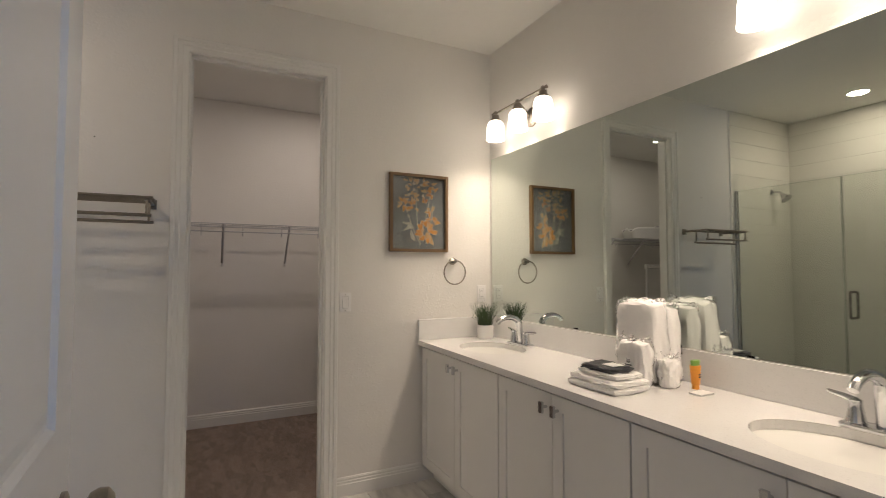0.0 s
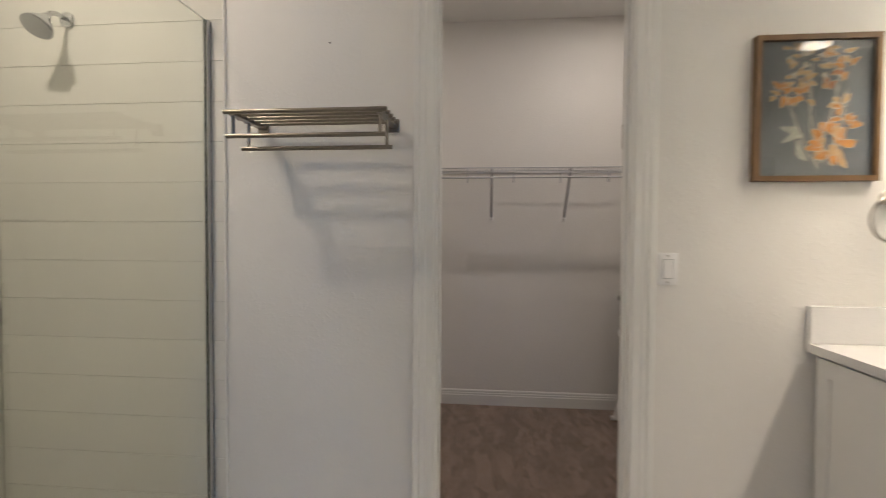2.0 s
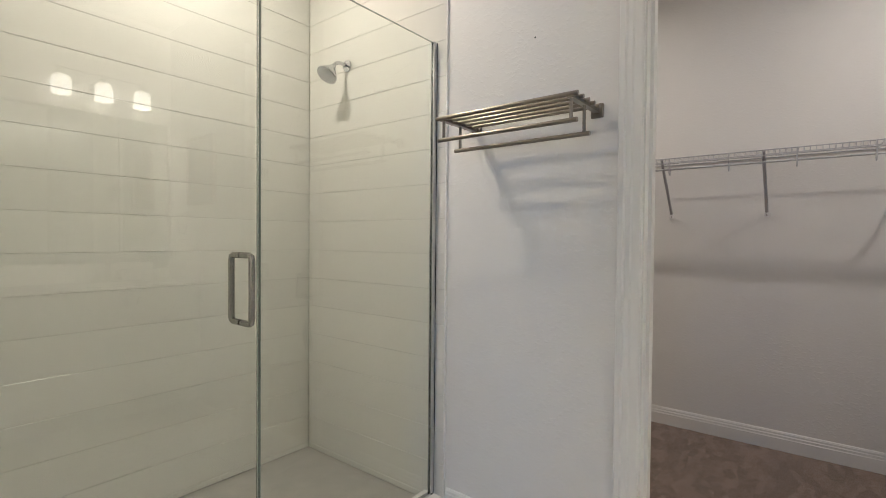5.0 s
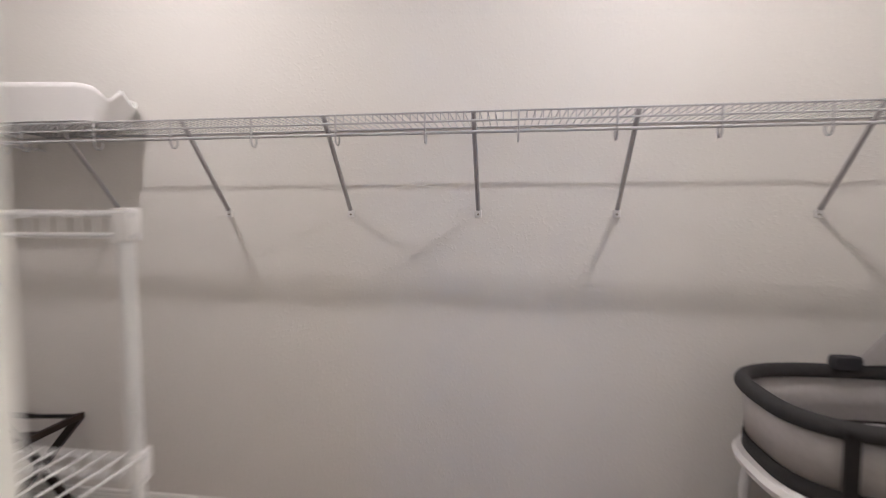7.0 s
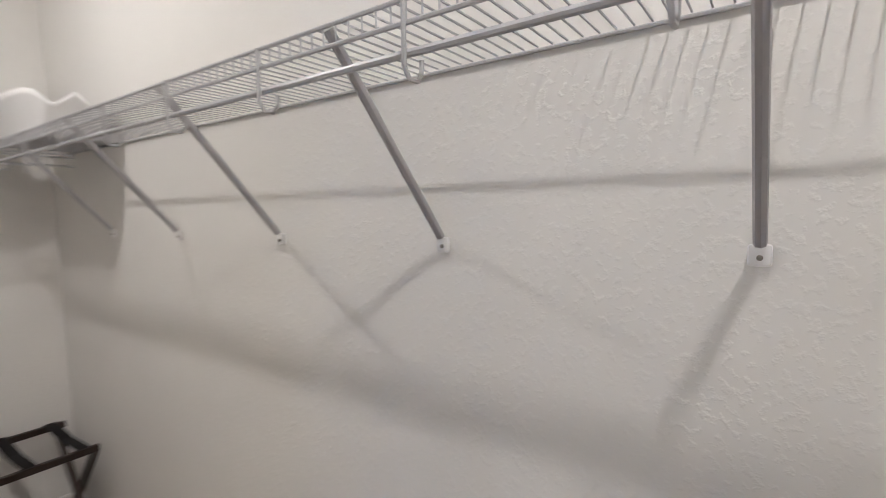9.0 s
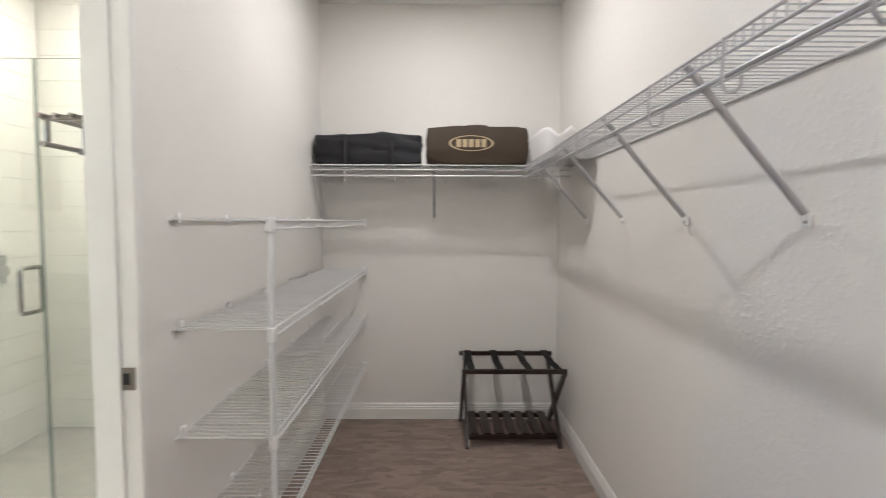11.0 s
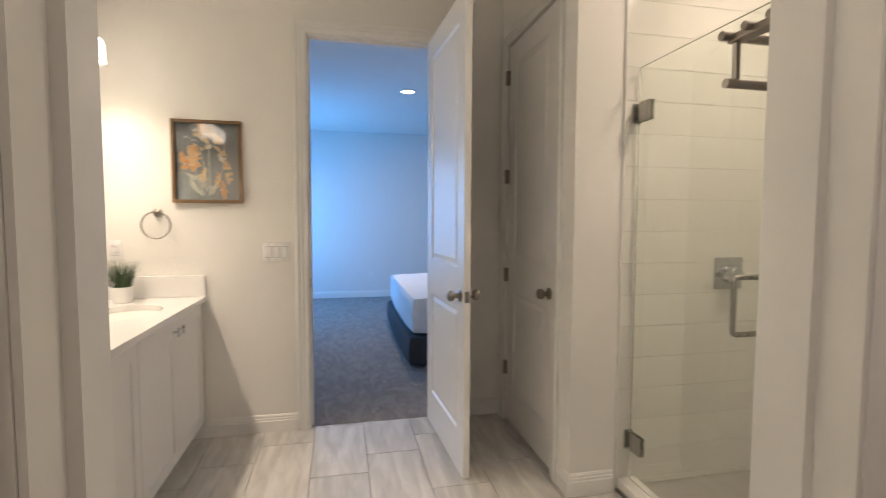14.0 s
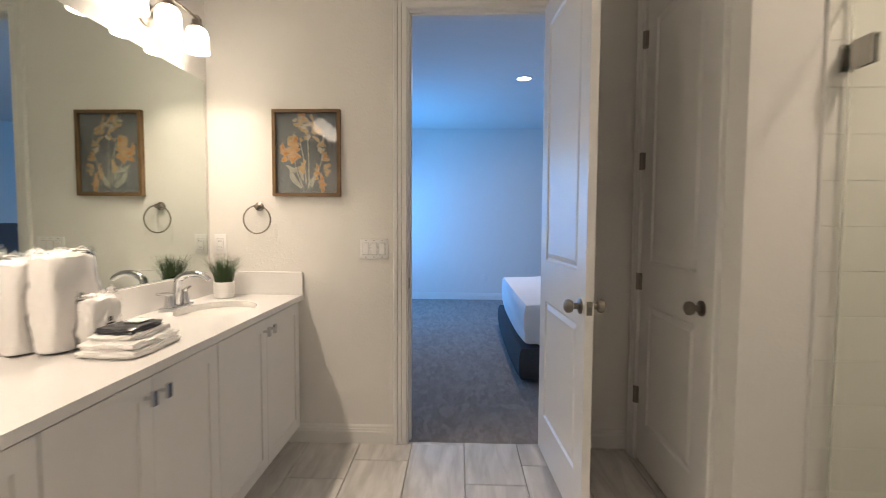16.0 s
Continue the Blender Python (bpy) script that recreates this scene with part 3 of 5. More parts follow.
def countertop():
    bm = bmesh.new()
    z0, z1 = CT - 0.03, CT
    xa, xb = CF, VX - 0.003
    ys = [UNITS[0]]
    N = 48
    for cx, cy in SINKS:
        lo, hi = cy - 0.27, cy + 0.27
        box(bm, xa, xb, ys[-1], lo, z0, z1)
        ys.append(hi)
        for z in (z0, z1):
            ring, rim = [], []
            for k in range(N):
                a = math.tau * k / N
                c, s_ = math.cos(a), math.sin(a)
                ring.append(bm.verts.new((cx + SA * c, cy + SB * s_, z)))
                f = min((xb - cx) / abs(c) if c > 1e-6 else (cx - xa) / abs(c) if c < -1e-6 else 9, 0.27 / abs(s_) if abs(s_) > 1e-6 else 9)
                rim.append(bm.verts.new((cx + f * c, cy + f * s_, z)))
            for k in range(N):
                bm.faces.new((ring[k], ring[(k + 1) % N], rim[(k + 1) % N], rim[k]))
            for sx in (xa, xb):
                for sy in (lo, hi):
                    near = sorted(rim, key=lambda v: (v.co - Vector((sx, sy, z))).length)[:2]
                    bm.faces.new((near[0], near[1], bm.verts.new((sx, sy, z))))
            if z == z0:
                low = ring
            else:
                for k in range(N):
                    bm.faces.new((low[k], low[(k + 1) % N], ring[(k + 1) % N], ring[k]))
        bm.faces.new([bm.verts.new(p) for p in ((xa, lo, z0), (xa, hi, z0), (xa, hi, z1), (xa, lo, z1))])
        bm.faces.new([bm.verts.new(p) for p in ((xb, lo, z0), (xb, hi, z0), (xb, hi, z1), (xb, lo, z1))])
    box(bm, xa, xb, ys[-1], UNITS[-1], z0, z1)
    bmesh.ops.remove_doubles(bm, verts=list(bm.verts), dist=0.0002)
    ob = tagged(new("countertop", mesh("countertop", bm, QUARTZ)), "white speckled quartz countertop with two oval sink cutouts", "countertop")
    for y0, y1, x0, x1 in ((UNITS[0], UNITS[0] + 0.019, CF, VX - 0.022), (UNITS[-1] - 0.019, UNITS[-1], CF, VX - 0.022), (UNITS[0], UNITS[-1], VX - 0.022, VX - 0.003)):
        bm = bmesh.new()
        box(bm, x0, x1, y0, y1, CT + 0.0005, 1.003)
        rounded(bm, 0.0015, 1)
        part("backsplash", bm, QUARTZ, ob)


countertop()


def sink(cx, cy):
    ob = thing("sink", "white oval porcelain undermount sink", "sink", "vanity sinks", (cx, cy, CT))
    bm = bmesh.new()
    lathe(bm, [(1.06, -0.031), (1.02, -0.034), (0.97, -0.06), (0.86, -0.11), (0.62, -0.150), (0.3, -0.165), (0.12, -0.167)], 0, 0, 0, 48, SA, SB)
    b = part("basin", bm, PORCELAIN, ob, "", True)
    bm = bmesh.new()
    lathe(bm, [(0.022, -0.1665), (0.022, -0.161), (0.016, -0.160), (0.002, -0.162)], 0, 0, 0, 20)
    part("drain", bm, CHROME, ob, "chrome drain", True)
    return ob


for s_ in SINKS:
    sink(*s_)


def faucet(y):
    x = 2.335
    ob = thing("faucet", "chrome two-handle arched bathroom faucet", "faucet", "vanity faucets", (x, y, CT))
    bm = bmesh.new()
    box(bm, -0.028, 0.028, -0.08, 0.08, 0.0, 0.014)
    rounded(bm, 0.006, 2)
    part("base_plate", bm, CHROME, ob, "", True)
    bm = bmesh.new()
    pts, rad = [], []
    for k in range(15):
        a = k / 14
        ang = a * radians(150)
        pts.append((0.005 - 0.075 * (1 - math.cos(ang)), 0, 0.012 + 0.075 + 0.055 * math.sin(ang) if k > 2 else 0.012 + 0.028 * k))
        rad.append(0.017 - 0.006 * a)
    tube(bm, pts, 0, 14, radii=rad)
    part("spout", bm, CHROME, ob, "", True)
    for d in (-1, 1):
        bm = bmesh.new()
        lathe(bm, [(0.022, 0.012), (0.017, 0.03), (0.013, 0.058), (0.014, 0.066), (0.004, 0.072)], 0, 0.053 * d, 0, 16)
        tube(bm, [(0, 0.053 * d, 0.064), (0.004, 0.08 * d, 0.070), (0.010, 0.115 * d, 0.074)], 0, 10, radii=[0.009, 0.007, 0.005])
        part("lever_handle", bm, CHROME, ob, "", True)
    ob.scale = (1.18, 1.18, 1.18)
    return ob


for s_ in SINKS:
    faucet(s_[1])

mirror = thing("vanity_mirror", "large frameless mirror above the vanity backsplash", "mirror")
bm = bmesh.new()
box(bm, VX - 0.007, VX - 0.003, BY + 0.04, CY - 0.028, 1.006, 2.075)
part("mirror_glass", bm, MIRROR, mirror)
for y in (0.9, 1.4, 2.3, 2.8):
    bm = bmesh.new()
    box(bm, VX - 0.011, VX - 0.007, y - 0.012, y + 0.012, 1.004, 1.014)
    part("mirror_clip", bm, CLEAR, mirror, "small clear plastic clip")


# ------------------------------------------------------------------ lamps
def vanity_light(cy):
    x = 2.31
    ob = thing("vanity_light", "nickel three-lamp vanity light with lit white glass shades", "wall lamp", "vanity lights")
    bm = bmesh.new()
    lathe_along(bm, [(0.058, 0), (0.058, 0.012), (0.045, 0.020), (0.02, 0.026)], (VX - 0.001, cy, 2.24), (-1, 0, 0), 24)
    part("backplate", bm, NICKEL, ob, "", True)
    bm = bmesh.new()
    tube(bm, [(VX - 0.02, cy, 2.24), (2.37, cy, 2.268), (2.335, cy, 2.300), (x, cy, 2.318)], 0.007, 10)
    part("arm", bm, NICKEL, ob, "", True)
    bm = bmesh.new()
    tube(bm, [(x, cy - 0.265, 2.318), (x, cy + 0.265, 2.318)], 0.006, 10)
    for d in (-1, 1):
        lathe_along(bm, [(0.006, 0), (0.010, 0.004), (0.010, 0.010), (0.002, 0.016)], (x, cy + d * 0.262, 2.318), (0, d, 0), 12)
    part("bar", bm, NICKEL, ob, "", True)
    for d in (-0.24, 0, 0.24):
        bm = bmesh.new()
        lathe(bm, [(0.006, 0.014), (0.014, 0.006), (0.012, -0.008), (0.022, -0.014), (0.024, -0.032), (0.031, -0.040), (0.031, -0.048)], x, cy + d, 2.318, 18)
        part("socket", bm, NICKEL, ob, "", True)
        bm = bmesh.new()
        lathe(bm, [(0.026, 0.0), (0.040, -0.007), (0.050, -0.022), (0.0545, -0.045), (0.0555, -0.070), (0.0555, -0.112), (0.0585, -0.115), (0.0585, -0.126), (0.053, -0.126), (0.050, -0.06), (0.036, -0.015)], x, cy + d, 2.271, 28, cap=False)
        sh = part("shade", bm, SHADE, ob, "lit white glass bell shade", True)
        bm = bmesh.new()
        lathe(bm, [(0.004, 0.0), (0.014, -0.015), (0.024, -0.045), (0.021, -0.065), (0.008, -0.075)], x, cy + d, 2.254, 18)
        part("bulb", bm, CAN, sh, "lit bulb", True)
        area_light("vanity_lamp", x, cy + d, 2.147, BULB_POWER, WARM, 0.090, 116)
    return ob


vanity_light(1.051)
vanity_light(2.666)


def can_light(x, y, z, power, color, label, size=0.022):
    ob = thing("recessed_light", label, "ceiling lamp", "recessed ceiling lights")
    bm = bmesh.new()
    lathe(bm, [(0.070, -0.0005), (0.092, -0.0005), (0.090, -0.006), (0.070, -0.009)], x, y, z, 32, cap=False)
    part("trim_ring", bm, TRIM, ob, "", True)
    bm = bmesh.new()
    lathe(bm, [(0.001, -0.002), (0.070, -0.002), (0.070, -0.006), (0.001, -0.006)], x, y, z, 32, cap=False)
    part("lens", bm, CAN, ob, "glowing lens")
    area_light("recessed_lamp", x, y, z - 0.012, power, color, size)


can_light(-0.75, 2.35, BATH_H, CAN_POWER, WARM, "lit recessed light in the shower ceiling", 0.13)
can_light(-0.43, 4.0625, CLOSET_H, CLOSET_POWER, CLOSET_WARM, "lit recessed light in the closet ceiling", 0.06)
can_light(1.505, 4.0625, CLOSET_H, CLOSET_POWER, CLOSET_WARM, "lit recessed light in the closet ceiling", 0.06)
can_light(0.30, -1.94, BED_H, BED_CAN, WARM, "lit recessed light in the bedroom ceiling")


# ------------------------------------------------------------------ wall fittings
def picture(x0, x1, z0, z1, y, d, seed, art, label):
    """A framed flower print on a wall; d: the way out of the wall along y; art: its stalks, leaves and flower heads in shares of the sheet."""
    rnd = random.Random(seed)
    ob = thing("framed_picture", label, "picture", "flower prints")
    w, f = x1 - x0, 0.018
    bm = bmesh.new()
    for a in ((x0, x0 + f, z0, z1), (x1 - f, x1, z0, z1), (x0 + f, x1 - f, z0, z0 + f), (x0 + f, x1 - f, z1 - f, z1)):
        box(bm, a[0], a[1], min(y + d * 0.001, y + d * 0.032), max(y + d * 0.001, y + d * 0.032), a[2], a[3])
    part("frame", bm, OAK, ob, "brown wooden frame")
    bm = bmesh.new()
    box(bm, x0 + f, x1 - f, min(y + d * 0.002, y + d * 0.014), max(y + d * 0.002, y + d * 0.014), z0 + f, z1 - f)
    part("canvas", bm, CANVAS, ob, "grey painted canvas")
    h = z1 - z0
    layer = [0.0142]

    def leaf(bm, px, pz, length, width, ang):
        layer[0] += 0.00001
        yy = y + d * layer[0]
        pts = []
        for k in range(12):
            a = k * math.tau / 12
            r = 1 + 0.22 * math.sin(3 * a + px * 90)
            u, v = length * 0.5 * (1 + math.cos(a) * r), width * 0.5 * math.sin(a) * r
            qx, qz = px + u * math.cos(ang) - v * math.sin(ang), pz + u * math.sin(ang) + v * math.cos(ang)
            pts.append((min(max(qx, x0 + f + 0.002), x1 - f - 0.002), yy, min(max(qz, z0 + f + 0.002), z1 - f - 0.002)))
        bm.faces.new([bm.verts.new(p) for p in pts])

    groups = {"petals": (bmesh.new(), ORANGE), "pale_petals": (bmesh.new(), PEACH), "dark_petals": (bmesh.new(), RUST), "highlights": (bmesh.new(), CREAM), "stems": (bmesh.new(), STEMPAINT)}
    at = lambda u, v: (x0 + w * (u if d < 0 else 1 - u), z0 + h * v)
    turn = lambda a: a if d < 0 else math.pi - a

    def petal(kind, px, pz, length, width, ang):
        """One brush stroke with a pale outline showing round it."""
        ang = turn(ang)
        c, s_ = math.cos(ang), math.sin(ang)
        leaf(groups["highlights"][0], px - 0.002 * c, pz - 0.002 * s_, length + 0.004, width + 0.004, ang)
        leaf(groups[kind][0], px, pz, length, width, ang)

    def stem(u0, v0, u1, v1, bow, kind="stems", thick=0.005):
        """A bowed stalk of short strokes."""
        pts = [at(u0 + (u1 - u0) * k / 8 + bow * math.sin(math.pi * k / 8), v0 + (v1 - v0) * k / 8) for k in range(9)]
        for (ax, az), (bx, bz) in zip(pts, pts[1:]):
            leaf(groups[kind][0], ax, az, math.hypot(bx - ax, bz - az) * 1.25, thick, math.atan2(bz - az, bx - ax))

    def head(u, v, r, kinds, n, size):
        px, pz = at(u, v)
        for k in range(n):
            a, q = rnd.uniform(0, math.tau), r * w * math.sqrt(rnd.random())
            petal(rnd.choice(kinds), px + q * math.cos(a), pz + 0.8 * q * math.sin(a), size * rnd.uniform(0.6, 1.2), size * rnd.uniform(0.35, 0.6), a + rnd.uniform(-0.7, 0.7))

    for row in art["stems"]:
        stem(*row)
        stem(row[0] + 0.012, row[1], row[2] + 0.010, row[3], row[4], "highlights", 0.0025)
    for u, v, ln, wd, an in art["leaves"]:
        px, pz = at(u, v)
        petal("stems", px, pz, ln, wd, radians(an))
        leaf(groups["highlights"][0], px, pz, ln * 0.9, 0.002, turn(radians(an)))
    for u, v, r, kinds, n, size in art["heads"]:
        head(u, v, r, kinds, n, size)
    for nm, (b, mt) in groups.items():
        tagged(part(nm, b, mt, ob, "painted flower strokes"), kind="stuff")
    bm = bmesh.new()
    box(bm, x0 + f, x1 - f, min(y + d * 0.021, y + d * 0.023), max(y + d * 0.021, y + d * 0.023), z0 + f, z1 - f)
    g = part("pane", bm, CLEAR, ob, "clear picture glass")
    g.visible_shadow = False
    return ob


WARMS, SOFT, RICH = ("petals", "pale_petals"), ("pale_petals", "pale_petals", "highlights"), ("petals", "petals", "dark_petals")
POSY = {
    "stems": ((0.52, 0.08, 0.46, 0.80, -0.03), (0.50, 0.12, 0.26, 0.60, -0.02), (0.55, 0.12, 0.74, 0.62, 0.05), (0.52, 0.20, 0.70, 0.80, 0.02)),
    "leaves": ((0.42, 0.14, 0.070, 0.022, 112), (0.62, 0.12, 0.070, 0.020, 70), (0.38, 0.34, 0.060, 0.020, 165), (0.36, 0.32, 0.050, 0.016, 205), (0.40, 0.30, 0.050, 0.016, 140)),
    "heads": ((0.44, 0.84, 0.20, SOFT, 34, 0.026), (0.68, 0.86, 0.07, WARMS, 8, 0.034), (0.74, 0.77, 0.05, RICH, 6, 0.030), (0.36, 0.70, 0.09, SOFT, 12, 0.024), (0.24, 0.60, 0.07, WARMS, 9, 0.034),
              (0.40, 0.59, 0.07, WARMS, 8, 0.034), (0.60, 0.62, 0.04, RICH, 4, 0.030), (0.72, 0.52, 0.06, WARMS, 7, 0.030), (0.58, 0.42, 0.05, RICH, 5, 0.034), (0.72, 0.39, 0.07, ("petals",), 8, 0.045), (0.64, 0.26, 0.11, ("petals", "petals", "pale_petals"), 13, 0.055)),
}
SPRAY = {
    "stems": ((0.52, 0.08, 0.50, 0.80, 0.01), (0.44, 0.10, 0.30, 0.52, -0.03), (0.56, 0.10, 0.74, 0.72, 0.06), (0.48, 0.14, 0.40, 0.62, 0.02)),
    "leaves": ((0.40, 0.10, 0.110, 0.026, 125), (0.36, 0.28, 0.070, 0.020, 150), (0.54, 0.12, 0.075, 0.022, 60), (0.44, 0.20, 0.080, 0.022, 105)),
    "heads": ((0.46, 0.80, 0.22, SOFT, 36, 0.030), (0.44, 0.90, 0.08, WARMS, 8, 0.030), (0.68, 0.72, 0.10, WARMS, 12, 0.028), (0.72, 0.56, 0.08, SOFT, 9, 0.026), (0.78, 0.44, 0.07, WARMS, 8, 0.026), (0.80, 0.30, 0.07, WARMS, 8, 0.030),
              (0.66, 0.27, 0.06, WARMS, 6, 0.030), (0.72, 0.15, 0.06, ("petals",), 6, 0.036), (0.44, 0.33, 0.05, SOFT, 5, 0.034), (0.30, 0.53, 0.13, ("petals", "petals", "pale_petals"), 15, 0.058), (0.18, 0.49, 0.06, ("petals",), 6, 0.045)),
}
picture(1.677, 2.077, 1.432, 1.926, CY, -1, 4, POSY, "framed print of orange flowers on grey beside the closet")
picture(1.650, 2.036, 1.436, 1.922, BY, 1, 9, SPRAY, "framed print of orange flowers on grey beside the bedroom door")


def towel_ring(x, z, y, d):
    ob = thing("towel_ring", "brushed nickel towel ring on the wall", "towel ring", "towel rings")
    bm = bmesh.new()
    lathe_along(bm, [(0.025, 0.0), (0.025, 0.008), (0.012, 0.014), (0.010, 0.040), (0.013, 0.046), (0.002, 0.050)], (x, y, z), (0, d, 0))
    part("post", bm, NICKEL, ob, "", True)
    bm = bmesh.new()
    tube(bm, [(x + 0.078 * math.sin(k * math.tau / 40), y + d * 0.040, z - 0.074 + 0.078 * math.cos(k * math.tau / 40)) for k in range(40)], 0.0045, 8, True)
    part("ring", bm, NICKEL, ob, "", True)


towel_ring(2.122, 1.375, CY, -1)
towel_ring(2.124, 1.377, BY, 1)


def wall_plate(name, x, z, y, d, gangs, label, category, slots=False):
    ob = thing(name, label, category)
    w = 0.07 + 0.046 * (gangs - 1)
    bm = bmesh.new()
    box(bm, x - w / 2, x + w / 2, min(y, y + d * 0.0075), max(y, y + d * 0.0075), z - 0.057, z + 0.057)
    rounded(bm, 0.0025, 2)
    part("plate", bm, WHITEPLASTIC, ob, "", True)
    for g in range(gangs):
        gx = x + (g - (gangs - 1) / 2) * 0.046
        # a slightly proud grey rim draws in the shadow line round the insert
        bm = bmesh.new()
        ya, yb = y + d * 0.004, y + d * 0.0079
        box(bm, gx - 0.0185, gx + 0.0185, min(ya, yb), max(ya, yb), z - 0.035, z + 0.035)
        part("shadow_rim", bm, GREYPLASTIC, ob, "grey rim drawn as the shadow line round the insert")
        bm = bmesh.new()
        ya, yb = y + d * 0.004, y + d * 0.0115
        box(bm, gx - 0.0165, gx + 0.0165, min(ya, yb), max(ya, yb), z - 0.033, z + 0.033)
        rounded(bm, 0.0015, 1)
        r_ = part("outlet_face" if slots else "rocker", bm, WHITEPLASTIC, ob, "", True)
        bm = bmesh.new()
        ya, yb = y + d * 0.0100, y + d * 0.0120
        if slots:
            for zz in (-0.018, 0.018):
                for xx in (-0.006, 0.006):
                    box(bm, gx + xx - 0.001, gx + xx + 0.001, min(ya, yb), max(ya, yb), z + zz - 0.005, z + zz + 0.005)
            tagged(part("slots", bm, DARK, r_), kind="stuff")
        else:
            for zz in (-0.047, 0.047):
                lathe_along(bm, [(0.003, 0), (0.003, 0.001), (0.001, 0.0015)], (gx, y + d * 0.0075, z + zz), (0, d, 0), 10)
            tagged(part("screws", bm, NICKEL, ob), kind="stuff")
    return ob


wall_plate("light_switch", 1.407, 1.125, CY, -1, 1, "white single rocker light switch beside the closet doorway", "switch")
wall_plate("light_switch", 1.463, 1.139, BY, 1, 3, "white triple rocker light switch beside the bedroom doorway", "switch")
wall_plate("wall_outlet", 2.345, 1.155, CY, -1, 1, "white wall outlet above the vanity corner", "outlet", True)
wall_plate("wall_outlet", 2.355, 1.160, BY, 1, 1, "white wall outlet above the vanity corner", "outlet", True)
wall_plate("wall_outlet", 0.55, 0.36, FAR, 1, 1, "white wall outlet on the bedroom wall", "outlet", True)


def towel_rack():
    ob = thing("towel_rack", "brushed nickel hotel towel rack on the wall", "towel rack")
    x0, x1, z = -0.12, 0.44, 1.650
    for x in (x0 + 0.03, x1 - 0.025):
        bm = bmesh.new()
        box(bm, x - 0.012, x + 0.012, 2.915, CY - 0.008, z - 0.010, z + 0.004)
        box(bm, x - 0.022, x + 0.022, CY - 0.010, CY, z - 0.027, z + 0.022)
        rounded(bm, 0.002, 1)
        b = part("bracket", bm, NICKEL, ob)
        for y, zz in ((2.925, 1.572), (3.03, 1.548)):
            bm = bmesh.new()
            tube(bm, [(x, y, z - 0.008), (x, y, zz)], 0.006, 8)
            part("hanger", bm, NICKEL, b)
    for k in range(5):
        bm = bmesh.new()
        y = 2.918 + k * 0.046
        tube(bm, [(x0, y, z + 0.002), (x1, y, z + 0.002)], 0.007 if k else 0.008, 10)
        part("shelf_bar", bm, NICKEL, ob, "", True)
    for y, zz in ((2.925, 1.572), (3.03, 1.548)):
        bm = bmesh.new()
        tube(bm, [(x0 + 0.005, y, zz), (x1 - 0.005, y, zz)], 0.008, 10)
        part("towel_bar", bm, NICKEL, ob, "", True)


towel_rack()
bm = bmesh.new()
lathe_along(bm, [(0.0035, 0.0), (0.0035, 0.0012), (0.001, 0.0015)], (0.17, CY, 1.965), (0, -1, 0), 10)
tagged(new("wall_screw", mesh("wall_screw", bm, INK)), "small dark screw head in the painted wall", "screw")


# ------------------------------------------------------------------ shower
bm = bmesh.new()
box(bm, SX - 0.012, GX + 0.055, SY, CY, -0.012, 0.018)
setting("floor_shower", bm, PAN, "grey stone-look shower floor")
bm = bmesh.new()
box(bm, GX - 0.05, GX + 0.055, SY + 0.001, CY - 0.001, 0.0, 0.065)
rounded(bm, 0.004, 2)
setting("shower_curb", bm, PORCELAIN, "low white shower curb")
bm = bmesh.new()
lathe(bm, [(0.05, 0.0), (0.05, 0.003), (0.044, 0.004), (0.002, 0.002)], -0.75, 2.35, 0.018, 24)
tagged(new("floor_drain", mesh("floor_drain", bm, CHROME, True)), "round chrome drain in the shower floor", "drain")


def glass_panel(name, y0, y1, label):
    ob = thing(name, label, "shower glass")
    bm = bmesh.new()
    box(bm, GX - 0.005, GX + 0.005, y0, y1, 0.072, 2.052)
    p = part("glass_pane", bm, GLASS, ob, "clear green-tinted glass")
    p.visible_shadow = False
    bm = bmesh.new()
    box(bm, GX - 0.0052, GX + 0.0052, y0, y1, 2.0523, 2.0545)
    for yy in (y0 - 0.0025, y1 + 0.0003):
        box(bm, GX - 0.0052, GX + 0.0052, yy, yy + 0.0022, 0.072, 2.0545)
    part("glass_edge", bm, GLASSEDGE, ob, "polished green glass edge")
    return ob


sd = glass_panel("shower_door", SY + 0.03, 2.292, "frameless clear glass shower door with a satin nickel handle")
sp = glass_panel("glass_screen", 2.304, CY - 0.022, "fixed clear glass shower panel")
bm = bmesh.new()
for a in ((GX - 0.012, GX - 0.007), (GX + 0.007, GX + 0.012)):
    box(bm, a[0], a[1], CY - 0.034, CY - 0.010, 0.066, 2.056)
box(bm, GX - 0.012, GX + 0.012, CY - 0.014, CY - 0.010, 0.066, 2.056)
part("wall_channel", bm, CHROME, sp, "chrome wall channel")
bm = bmesh.new()
box(bm, GX - 0.012, GX + 0.012, 2.297, CY - 0.02, 0.066, 0.075)
part("floor_channel", bm, CHROME, sp, "chrome floor channel")
for z in (0.265, 1.845):
    bm = bmesh.new()
    for s_ in (-1, 1):
        a = sorted((GX + s_ * 0.006, GX + s_ * 0.016))
        box(bm, a[0], a[1], SY + 0.045, SY + 0.125, z - 0.045, z + 0.045)
    box(bm, GX - 0.010, GX + 0.010, SY + 0.020, SY + 0.046, z - 0.028, z + 0.028)
    box(bm, GX - 0.025, GX + 0.025, SY + 0.010, SY + 0.020, z - 0.045, z + 0.045)
    rounded(bm, 0.0015, 1)
    part("hinge", bm, SATIN, sd, "satin nickel glass hinge")
hy, h0, h1 = 2.243, 0.945, 1.145
